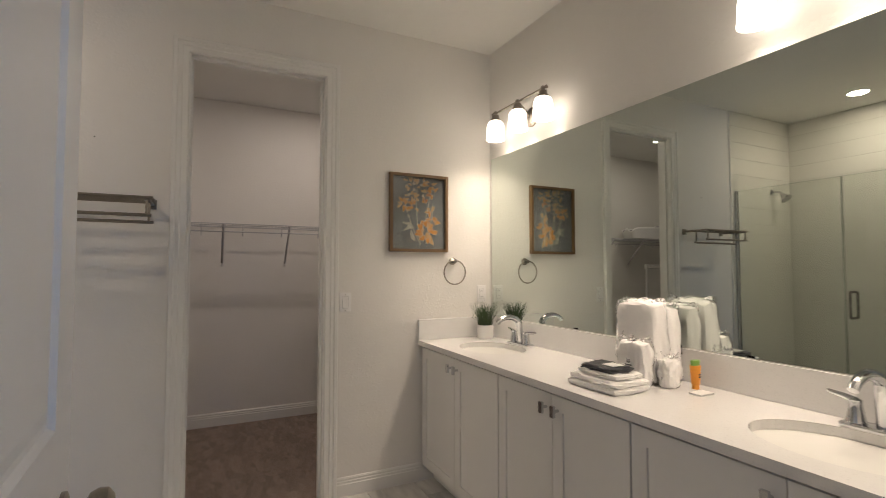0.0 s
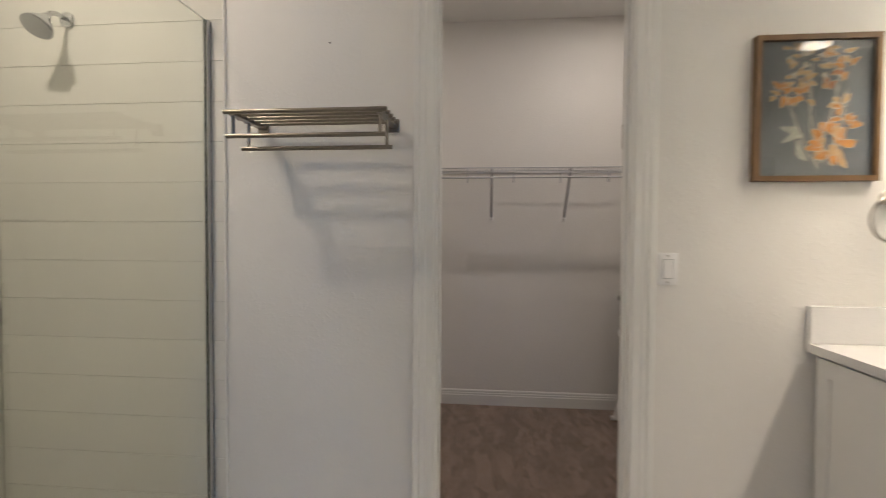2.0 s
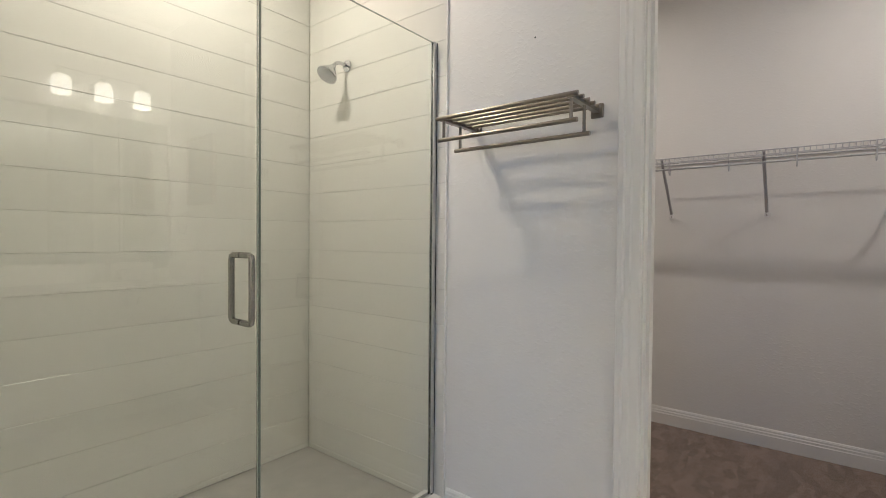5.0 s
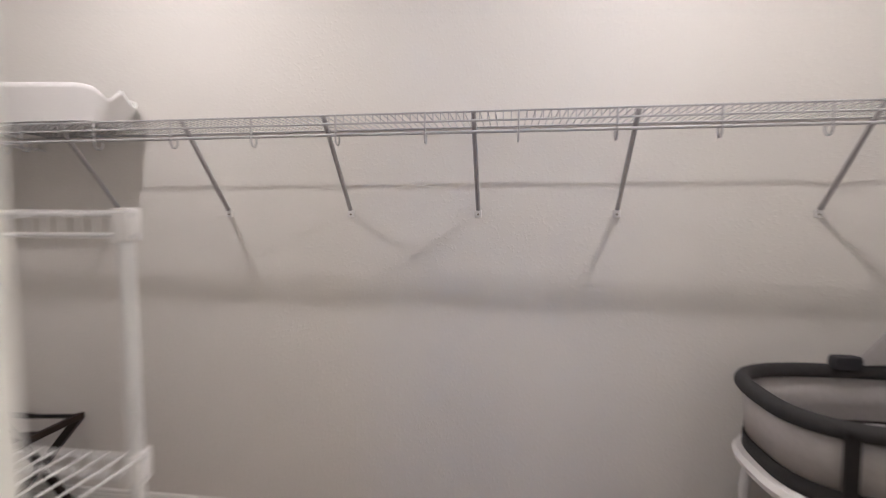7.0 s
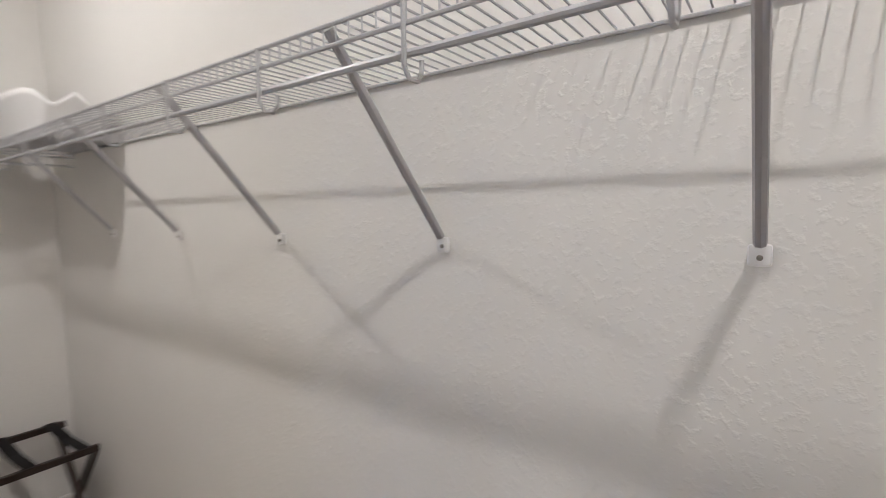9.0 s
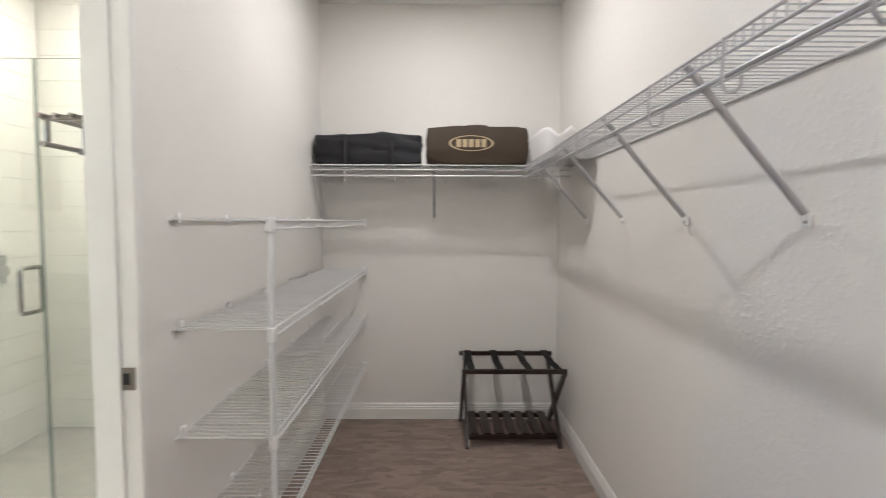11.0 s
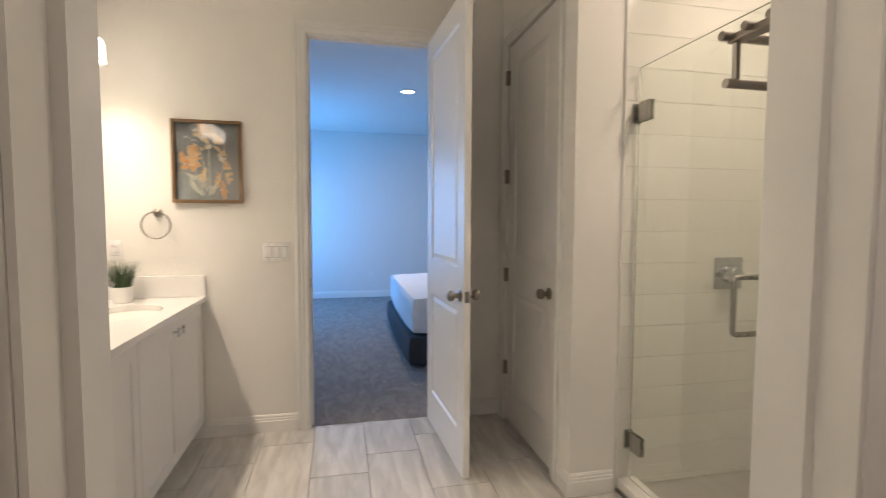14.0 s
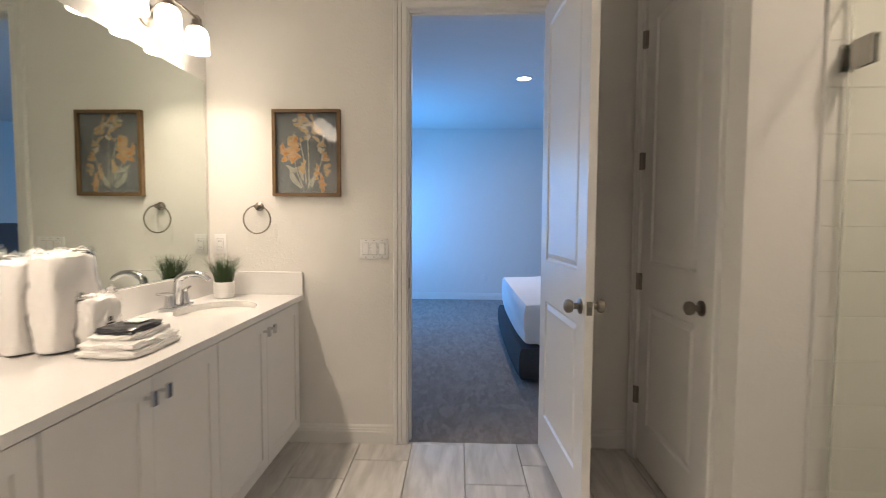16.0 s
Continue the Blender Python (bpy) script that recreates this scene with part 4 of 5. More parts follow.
for s_ in (-1, 1):
    bm = bmesh.new()
    xx = [GX + s_ * v for v in (0.006, 0.045, 0.056, 0.060)]
    tube(bm, [(xx[0], hy, h0), (xx[1], hy, h0), (xx[2], hy, h0 + 0.004), (xx[3], hy, h0 + 0.016), (xx[3], hy, h1 - 0.016), (xx[2], hy, h1 - 0.004), (xx[1], hy, h1), (xx[0], hy, h1)], 0.0095, 12)
    part("pull_handle", bm, SATIN, sd, "satin nickel pull handle", True)

VALVE_X = -0.853
valve = thing("shower_valve", "square chrome shower valve with a lever", "shower valve")
bm = bmesh.new()
box(bm, VALVE_X - 0.08, VALVE_X + 0.08, SY + 0.011, SY + 0.020, 0.995, 1.155)
rounded(bm, 0.004, 2)
part("escutcheon", bm, CHROME, valve, "", True)
bm = bmesh.new()
lathe_along(bm, [(0.046, 0.0), (0.042, 0.03), (0.036, 0.058), (0.004, 0.064)], (VALVE_X, SY + 0.020, 1.070), (0, 1, 0))
tube(bm, [(VALVE_X, SY + 0.055, 1.070), (VALVE_X + 0.04, SY + 0.072, 1.066), (VALVE_X + 0.085, SY + 0.080, 1.060)], 0, 10, radii=[0.012, 0.010, 0.008])
part("lever", bm, CHROME, valve, "", True)

sh = thing("wall_shower", "chrome shower head on a bent arm", "shower head")
bm = bmesh.new()
hx, hz = -0.90, 2.085
lathe_along(bm, [(0.030, 0.0), (0.030, 0.006), (0.012, 0.012)], (hx, CY - 0.011, hz), (0, -1, 0))
tube(bm, [(hx, CY - 0.015, hz), (hx, CY - 0.06, hz + 0.003), (hx, CY - 0.085, hz - 0.006), (hx, CY - 0.105, hz - 0.028)], 0.009, 12)
part("shower_arm", bm, CHROME, sh, "", True)
bm = bmesh.new()
lathe_along(bm, [(0.014, 0.0), (0.017, 0.012), (0.030, 0.030), (0.050, 0.060), (0.053, 0.070), (0.048, 0.074), (0.002, 0.074)], (hx, CY - 0.102, hz - 0.025), (0, -0.58, -0.81), 24)
part("spray_head", bm, CHROME, sh, "", True)


# ------------------------------------------------------------------ closet shelving
def wire_shelf(name, x0, x1, y0, y1, z, along, front, label, hooks=True, pitch=0.0254, lip=0.030, rails=(0.0, 0.54, 1.0), wire=WIRE):
    """A ventilated shelf; along: the axis of its length; front: 1 or -1, the side of its lip."""
    ob = thing(name, label, "wire shelf")
    P = (lambda s, d, h: (s, (y1 - d) if front < 0 else (y0 + d), h)) if along == "x" else (lambda s, d, h: ((x0 + d) if front > 0 else (x1 - d), s, h))
    a, b = (x0, x1) if along == "x" else (y0, y1)
    depth = (y1 - y0) if along == "x" else (x1 - x0)
    bm = bmesh.new()
    n = int((b - a) / pitch)
    for k in range(n + 1):
        s_ = a + 0.004 + k * (b - a - 0.008) / n
        tube(bm, [P(s_, 0.004, z + 0.003), P(s_, depth - 0.002, z + 0.003), P(s_, depth, z - 0.002), P(s_, depth, z - lip)], 0.0018, 4)
    tagged(part("wire_deck", bm, wire, ob), "closely spaced cross wires", kind="stuff")
    for d, h, r in [(depth * (1 - f), z - 0.001, 0.0034) for f in rails] + [(depth, z - lip, 0.0035)]:
        bm = bmesh.new()
        tube(bm, [P(a, d, h), P(b, d, h)], r, 6)
        part("rail", bm, wire, ob, "", True)
    if hooks:
        m = int((b - a) / 0.305)
        for k in range(m):
            s_ = a + 0.205 + k * 0.305
            bm = bmesh.new()
            tube(bm, [P(s_, depth + 0.003, z), P(s_, depth + 0.004, z - 0.083), P(s_, depth - 0.006, z - 0.097), P(s_, depth - 0.022, z - 0.097), P(s_, depth - 0.032, z - 0.083), P(s_, depth - 0.032, z - 0.068)], 0.0034, 6)
            part("rod_hook", bm, wire, ob, "white rod hook", True)
        bm = bmesh.new()
        tube(bm, [P(a, depth - 0.008, z - 0.065), P(b, depth - 0.008, z - 0.065)], 0.0055, 8)
        part("hanging_rod", bm, wire, ob, "", True)
    return ob, P, depth


def strut(parent, P, depth, s_, z):
    bm = bmesh.new()
    top, foot = Vector(P(s_, depth - 0.004, z - 0.004)), Vector(P(s_, 0.014, z - 0.315))
    tube(bm, [top, foot], 0.0085, 8)
    part("strut", bm, WIREGREY, parent, "grey diagonal support strut", True)
    bm = bmesh.new()
    p = Vector(P(s_, 0.003, z - 0.328))
    box(bm, p.x - 0.014, p.x + 0.014, p.y - 0.007, p.y + 0.002, p.z - 0.018, p.z + 0.012)
    rounded(bm, 0.004, 2)
    clip = part("wall_clip", bm, WHITEPLASTIC, parent, "white screwed wall clip", True)
    bm = bmesh.new()
    lathe_along(bm, [(0.0042, 0.0), (0.004, 0.002), (0.001, 0.0028)], (p.x, p.y - 0.007, p.z - 0.006), (0, -1, 0), 10)
    part("screw", bm, NICKEL, clip)


ZS = 1.690
long_shelf, P, dep = wire_shelf("wire_shelf", KX + 0.30, VX - 0.01, KY - 0.29, KY - 0.005, ZS, "x", -1, "long white wire shelf, coloured grey as if backlit, with hanging rod and struts", wire=SHELFWIRE)
for s_ in (-0.75, -0.25, 0.275, 0.785, 1.30, 1.985):
    strut(long_shelf, P, dep, s_, ZS)
end_shelf, P2, dep2 = wire_shelf("wire_shelf", KX + 0.005, KX + 0.30, CY2 + 0.008, KY - 0.005, ZS + 0.008, "y", 1, "short white ventilated wire shelf holding bags")
for s_ in (4.02,):
    strut(end_shelf, P2, dep2, s_, ZS + 0.008)
for s_ in (CY2 + 0.012,):
    bm = bmesh.new()
    tube(bm, [P2(s_, dep2, ZS), P2(s_, 0.02, ZS - 0.30)], 0.007, 8)
    part("end_brace", bm, WIRE, end_shelf, "", True)

for k, z in enumerate((1.358, 1.032, 0.706, 0.378)):
    sh_, P3, dep3 = wire_shelf("shoe_shelf", KX + 0.006, 0.425, CY2 + 0.006, 3.552, z, "x", 1, "white ventilated wire shelf of a four-tier rack", hooks=False, lip=0.028, rails=(0.0, 0.5, 1.0))
    tagged(sh_, group="tiers of the wire rack")
    for s_ in (0.38, 0.05, -0.32, -0.69, -1.06):
        bm = bmesh.new()
        box(bm, s_ - 0.009, s_ + 0.009, CY2, CY2 + 0.014, z - 0.012, z + 0.022)
        rounded(bm, 0.003, 1)
        part("wall_clip", bm, WHITEPLASTIC, sh_, "white wall clip")
    bm = bmesh.new()
    box(bm, KX, KX + 0.03, 3.535, 3.562, z - 0.045, z + 0.018)
    rounded(bm, 0.003, 1)
    part("end_bracket", bm, WHITEPLASTIC, sh_, "white end bracket")
pole = thing("support_pole", "white pole holding the ends of the wire rack", "shelf post")
bm = bmesh.new()
tube(bm, [(0.408, 3.556, 0.008), (0.408, 3.556, 1.360)], 0.0100, 12)
part("pole", bm, WIRE, pole, "", True)
for z in (1.358, 1.032, 0.706, 0.378):
    bm = bmesh.new()
    box(bm, 0.396, 0.422, 3.544, 3.569, z - 0.036, z + 0.008)
    rounded(bm, 0.004, 2)
    part("pole_clip", bm, WHITEPLASTIC, pole, "white shelf clip", True)


# ------------------------------------------------------------------ closet things
def soft_box(bm, x0, x1, y0, y1, z0, z1, puff=0.02, seed=0, n=10, top_dip=0.0):
    """A stuffed bag: a box with bulging sides, rounded corners and creases."""
    cx, cy, cz = (x0 + x1) / 2, (y0 + y1) / 2, (z0 + z1) / 2
    hx, hy, hz = (x1 - x0) / 2, (y1 - y0) / 2, (z1 - z0) / 2
    bmesh.ops.create_cube(bm, size=2)
    bmesh.ops.subdivide_edges(bm, edges=list(bm.edges), cuts=n, use_grid_fill=True)
    for v in bm.verts:
        p = v.co
        r = 0.055 * (abs(p.x * p.y) ** 3 + abs(p.y * p.z) ** 3 + abs(p.x * p.z) ** 3)
        q = Vector((p.x * (hx - r * min(hx, 0.2)), p.y * (hy - r * min(hy, 0.2)), p.z * (hz - r * min(hz, 0.2))))
        b = noise.noise((p.x * 1.7 + seed, p.y * 2.3, p.z * 1.9)) * puff + noise.noise((p.x * 5 + seed, p.y * 6, p.z * 5)) * puff * 0.4
        if p.z > -0.95:
            q += p.normalized() * b
        if p.z > 0.5:
            q.z -= top_dip * (1 - abs(p.y)) * (p.z - 0.5)
        q.z = max(q.z, -hz)
        v.co = q + Vector((cx, cy, cz))


ZB = ZS + 0.013
duffel = thing("duffel_bag", "black nylon duffel bag lying on the wire shelf", "bag")
bm = bmesh.new()
soft_box(bm, KX + 0.04, -1.135, 3.275, 3.945, ZB, ZB + 0.190, 0.030, 3)
part("bag_body", bm, BLACKCLOTH, duffel, "", True)
for yy in (3.48, 3.76):
    bm = bmesh.new()
    pts = [(-1.125, yy, ZB + 0.01), (-1.117, yy, ZB + 0.06), (-1.122, yy, ZB + 0.13), (-1.15, yy, ZB + 0.172), (-1.25, yy, ZB + 0.182)]
    tube(bm, pts, 0.012, 6)
    part("strap", bm, WEBBING, duffel, "black webbing strap", True)
bm = bmesh.new()
tube(bm, [(-1.16, 3.32, ZB + 0.158), (-1.15, 3.5, ZB + 0.172), (-1.15, 3.75, ZB + 0.172), (-1.16, 3.91, ZB + 0.158)], 0.005, 6)
part("zip", bm, WEBBING, duffel, "", True)
bm = bmesh.new()
box(bm, -1.16, -1.13, 3.945, 3.965, ZB, ZB + 0.10)
tagged(new("care_label", mesh("care_label", bm, PAPER)), "white label card tucked between the two bags", "label")

case = thing("carry_bag", "brown folding-crib carry bag with a tan oval badge", "bag")
bm = bmesh.new()
soft_box(bm, KX + 0.05, -1.10, 3.972, 4.605, ZB, ZB + 0.236, 0.007, 8)
part("bag_body", bm, BROWNCLOTH, case, "", True)
by, bz, bxf = 4.245, ZB + 0.124, -1.088
for nm, r0, r1, mt in (("badge_ring", 1.0, 0.90, GOLD), ("badge_bars", 0, 0, GOLD)):
    bm = bmesh.new()
    if r0:
        N = 40
        rings = [[bm.verts.new((bxf + 0.001 * q, by + 0.135 * r * math.cos(k * math.tau / N), bz + 0.047 * r * math.sin(k * math.tau / N))) for k in range(N)] for q, r in ((0, r0), (1.5, r0), (1.5, r1), (0, r1))]
        for q, w in zip(rings, rings[1:]):
            for k in range(N):
                bm.faces.new((q[k], q[(k + 1) % N], w[(k + 1) % N], w[k]))
    else:
        for k in range(5):
            yy = by - 0.076 + k * 0.038
            box(bm, bxf, bxf + 0.0015, yy - 0.014, yy + 0.014, bz - 0.024, bz + 0.024)
    part(nm, bm, mt, case, "tan printed oval badge")
bm = bmesh.new()
tube(bm, [(-1.23, 4.22, ZB + 0.232), (-1.23, 4.23, ZB + 0.25), (-1.23, 4.29, ZB + 0.254), (-1.23, 4.35, ZB + 0.25), (-1.23, 4.36, ZB + 0.232)], 0.009, 8)
part("carry_handle", bm, BROWNCLOTH, case, "", True)

seat = thing("infant_bath_seat", "white plastic infant bath seat with grey lining", "bath seat")


def shell(bm, inset, zoff):
    """Tub on a rounded oblong plan; the low front has a wavy rim with a hump between two dips."""
    n, steps = 72, 7
    rings = []
    for k in range(steps + 1):
        u = k / steps
        ring = []
        for i in range(n):
            a = math.tau * i / n
            ca, sa = math.cos(a), math.sin(a)
            px = math.copysign(abs(ca) ** 0.42, ca)
            py = math.copysign(abs(sa) ** 0.42, sa)
            side = 0.5 + 0.5 * px
            front = 0.105 + 0.025 * math.cos(py * math.tau * 0.98) - 0.006 * py
            back = 0.150 + 0.030 * math.cos(py * math.pi / 2)
            f = side * side * (3 - 2 * side)
            rim = back * (1 - f) + front * f
            slope = 0.90 + 0.10 * u
            x = -0.89 + px * (0.29 * slope - inset)
            y = 4.715 + py * (0.124 * slope - inset)
            ring.append(bm.verts.new((x, y, ZB + 0.004 + zoff + (rim - zoff) * u - (0.004 if inset else 0.0) * u)))
        rings.append(ring)
    bm.faces.new(rings[0][::-1])
    for a, b in zip(rings, rings[1:]):
        for i in range(n):
            bm.faces.new((a[i], a[(i + 1) % n], b[(i + 1) % n], b[i]))


bm = bmesh.new()
shell(bm, 0, 0)
o_ = part("shell", bm, WHITEPLASTIC, seat, "", True)
md = o_.modifiers.new("thick", "SOLIDIFY")
md.thickness, md.offset = 0.010, -1
bm = bmesh.new()
shell(bm, 0.013, 0.014)
o_ = part("lining", bm, GREYPLASTIC, seat, "grey soft lining", True)
md = o_.modifiers.new("thick", "SOLIDIFY")
md.thickness, md.offset = 0.006, -1


def luggage_rack():
    ob = thing("luggage_rack", "dark espresso wooden folding luggage rack with black straps", "luggage rack")
    x0, x1, y0, y1, top = -1.365, -0.950, 4.19, 4.815, 0.470
    for y in (y0 + 0.012, y1 - 0.012):
        for a, b in (((x0, 0.006), (x1 - 0.01, top)), ((x1, 0.006), (x0 + 0.01, top))):
            bm = bmesh.new()
            d = Vector((b[0] - a[0], 0, b[1] - a[1])).normalized()
            s_ = Vector((d.z, 0, -d.x)) * 0.016
            o = 0.010
            v = []
            for p in (Vector((a[0], y, a[1])), Vector((b[0], y, b[1]))):
                v.append([bm.verts.new(p + q + Vector((0, r, 0))) for q, r in ((s_, -o), (-s_, -o), (-s_, o), (s_, o))])
            for k in range(4):
                bm.faces.new((v[0][k], v[0][(k + 1) % 4], v[1][(k + 1) % 4], v[1][k]))
            bm.faces.new(v[0])
            bm.faces.new(v[1][::-1])
            part("leg", bm, ESPRESSO, ob)
            y += 0.0215 if y < 4.5 else -0.0215
    for x in (x0 + 0.01, x1 - 0.01):
        bm = bmesh.new()
        box(bm, x - 0.011, x + 0.011, y0, y1, top - 0.014, top + 0.014)
        rounded(bm, 0.004, 2)
        part("top_rail", bm, ESPRESSO, ob)
    for k in range(4):
        yy = y0 + 0.055 + k * (y1 - y0 - 0.11) / 3
        bm = bmesh.new()
        pts = [(x0, top + 0.018), ((x0 + x1) / 2, top + 0.004), (x1, top + 0.018)]
        for (xa, za), (xb, zb) in zip(pts, pts[1:]):
            bm.faces.new([bm.verts.new(p) for p in ((xa, yy - 0.024, za), (xb, yy - 0.024, zb), (xb, yy + 0.024, zb), (xa, yy + 0.024, za))])
        bmesh.ops.solidify(bm, geom=list(bm.faces), thickness=0.003)
        part("strap", bm, WEBBING, ob, "black webbing strap")
    zs = 0.072
    for x in (x0 + 0.045, x1 - 0.045):
        bm = bmesh.new()
        box(bm, x - 0.010, x + 0.010, y0 + 0.045, y1 - 0.045, zs - 0.026, zs)
        part("shelf_rail", bm, ESPRESSO, ob)
    for k in range(7):
        yy = y0 + 0.080 + k * (y1 - y0 - 0.16) / 6
        bm = bmesh.new()
        box(bm, x0 + 0.04, x1 - 0.04, yy - 0.024, yy + 0.024, zs + 0.0005, zs + 0.012)
        part("slat", bm, ESPRESSO, ob)


luggage_rack()


def bassinet():
    ob = thing("bassinet", "grey fabric bassinet with charcoal padded rim and white frame", "bassinet")
    cx, cy, a, b = 1.995, 4.45, 0.375, 0.26

    def ring(z, k=1.0):
        out = []
        for i in range(48):
            t = i * math.tau / 48
            c, s_ = math.cos(t), math.sin(t)
            out.append((cx + a * k * abs(c) ** 0.66 * (1 if c > 0 else -1), cy + b * k * abs(s_) ** 0.66 * (1 if s_ > 0 else -1), z))
        return out

    def band(z0, z1, k0, k1, mat, nm, lb):
        bm = bmesh.new()
        q, w = [bm.verts.new(p) for p in ring(z0, k0)], [bm.verts.new(p) for p in ring(z1, k1)]
        for i in range(48):
            bm.faces.new((q[i], q[(i + 1) % 48], w[(i + 1) % 48], w[i]))
        o = part(nm, bm, mat, ob, lb, True)
        m = o.modifiers.new("thick", "SOLIDIFY")
        m.thickness, m.offset = 0.008, -1

    bm = bmesh.new()
    tube(bm, ring(0.838), 0.024, 10, True)
    part("padded_rim", bm, RIMCLOTH, ob, "charcoal padded rim", True)
    band(0.68, 0.830, 0.97, 1.0, GREYCLOTH, "fabric_side", "light grey fabric side")
    band(0.635, 0.68, 0.985, 0.985, RIMCLOTH, "lower_band", "charcoal lower band")
    bm = bmesh.new()
    tube(bm, ring(0.612, 0.99), 0.024, 8, True)
    part("frame_ring", bm, WHITEPLASTIC, ob, "white frame ring", True)
    bm = bmesh.new()
    bm.faces.new([bm.verts.new(p) for p in ring(0.67, 0.96)])
    part("mattress", bm, GREYCLOTH, ob, "light grey mattress")
    for x, y, s_ in ((1.715, 4.212, -1), (2.26, 4.212, -1), (1.715, 4.688, 1)):
        bm = bmesh.new()
        box(bm, x - 0.018, x + 0.018, y - 0.004, y + 0.004, 0.635, 0.84)
        part("strap", bm, WEBBING, ob, "black vertical strap")
    for sx, sy in ((-1, -1), (-1, 1), (1, -1), (1, 1)):
        bm = bmesh.new()
        px, py = cx + sx * 0.29, cy + sy * 0.19
        tube(bm, [(px, py, 0.615), (px + sx * 0.02, py, 0.45), (px + sx * 0.01, py, 0.25), (px + sx * 0.06, py, 0.10), (px + sx * 0.08, py, 0.022)], 0.017, 10)
        part("leg", bm, WHITEPLASTIC, ob, "white curved leg", True)
    for sy in (-1, 1):
        bm = bmesh.new()
        tube(bm, [(cx - 0.40, cy + sy * 0.19, 0.022), (cx + 0.40, cy + sy * 0.19, 0.022)], 0.016, 8)
        part("foot_bar", bm, WHITEPLASTIC, ob, "white foot bar", True)
    bm = bmesh.new()
    soft_box(bm, cx - 0.30, cx + 0.30, cy - 0.17, cy + 0.17, 0.10, 0.42, 0.02, 5, 6)
    part("storage_basket", bm, RIMCLOTH, ob, "charcoal storage basket", True)
    bm = bmesh.new()
    rows = []
    for i in range(9):
        t = radians(4 + 50 * i / 8)
        arch = [(math.sin(math.pi * k / 14) ** 0.75, math.cos(math.pi * k / 14)) for k in range(15)]
        puff = 0.015 * math.sin(math.pi * ((i * 0.5) % 1))
        rows.append([bm.verts.new((2.02 + (0.345 - puff) * u * math.cos(t), cy - 0.250 * v, 0.862 + (0.345 - puff) * u * math.sin(t))) for u, v in arch])
    for q, w in zip(rows, rows[1:]):
        for k in range(14):
            bm.faces.new((q[k], q[k + 1], w[k + 1], w[k]))
    o = part("hood", bm, GREYCLOTH, ob, "grey fabric hood", True)
    m = o.modifiers.new("thick", "SOLIDIFY")
    m.thickness = 0.006
    bm = bmesh.new()
    soft_box(bm, 1.955, 2.040, 4.668, 4.712, 0.852, 0.895, 0.006, 2, 4)
    part("hood_clip", bm, INK, ob, "black plastic hood clip", True)


bassinet()


# ------------------------------------------------------------------ things on the vanity
def grass_pot(x, y, seed):
    rnd = random.Random(seed)
    ob = thing("potted_grass", "artificial green grass in a white ceramic pot", "plant", "potted grasses", (x, y, CT + 0.0005))
    bm = bmesh.new()
    lathe(bm, [(0.046, 0.0), (0.050, 0.003), (0.053, 0.084), (0.053, 0.088), (0.049, 0.088), (0.047, 0.074), (0.001, 0.074)], 0, 0, 0, 28)
    part("pot", bm, POT, ob, "white ceramic pot", True)
    bm = bmesh.new()
    for k in range(260):
        a, r = rnd.uniform(0, math.tau), 0.044 * math.sqrt(rnd.random())
        lean, h = rnd.uniform(0.005, 0.060) + r * 1.0, rnd.uniform(0.115, 0.175)
        if rnd.random() < 0.04:
            lean, h = lean + 0.04, 0.09
        bx, by_ = r * math.cos(a), r * math.sin(a)
        a += rnd.uniform(-0.6, 0.6)
        s_ = Vector((-math.sin(a), math.cos(a), 0)) * 0.0022
        pts = [Vector((bx + lean * f * f * math.cos(a), by_ + lean * f * f * math.sin(a), 0.072 + h * f)) for f in (0, 0.4, 0.75, 1)]
        vs = [(bm.verts.new(p + s_ * (1 - 0.3 * i)), bm.verts.new(p - s_ * (1 - 0.3 * i))) for i, p in enumerate(pts[:3])]
        tip = bm.verts.new(pts[3])
        for q, w in zip(vs, vs[1:]):
            bm.faces.new((q[0], q[1], w[1], w[0]))
        bm.faces.new((vs[-1][0], vs[-1][1], tip))
    tagged(part("grass_blades", bm, GRASS, ob), "dense green plastic blades", kind="stuff")


grass_pot(2.296, 3.02, 5)
grass_pot(2.268, 0.672, 6)


def towel_pack(x0, x1, y0, y1, h, seed, label, mark=True):
    ob = thing("towel_pack", label, "towels", "wrapped towel packs")
    bm = bmesh.new()
    soft_box(bm, x0, x1, y0, y1, CT + 0.001, CT + h, 0.010, seed, 10)
    part("folded_towel", bm, TERRY, ob, "white folded towel", True)
    bm = bmesh.new()
    soft_box(bm, x0 - 0.005, x1 + 0.005, y0 - 0.005, y1 + 0.005, CT + 0.0008, CT + h + 0.012, 0.013, seed + 0.05, 10)
    rnd = random.Random(seed)
    for v in bm.verts:
        if v.co.z > CT + h - 0.01:
            v.co.z += rnd.uniform(0.0, 0.030) * min(1.0, abs(v.co.y - (y0 + y1) / 2) / (y1 - y0) * 2) ** 5
    w = part("plastic_wrap", bm, PLASTICWRAP, ob, "crinkled clear plastic wrap")
    w.visible_shadow = False
    if mark:
        bm = bmesh.new()
        zz = CT + h * 0.55
        xx, yy = x0 - 0.011, (y0 + y1) / 2
        for p0, p1, q0, q1 in ((-0.006, -0.004, 0.0, 0.012), (0.004, 0.006, 0.0, 0.012), (-0.006, 0.006, -0.002, 0.0), (-0.016, 0.016, -0.012, -0.008)):
            box(bm, xx - 0.004, xx, yy + p0, yy + p1, zz + q0, zz + q1)
        part("printed_mark", bm, INK, ob, "small dark printed mark")
    return ob


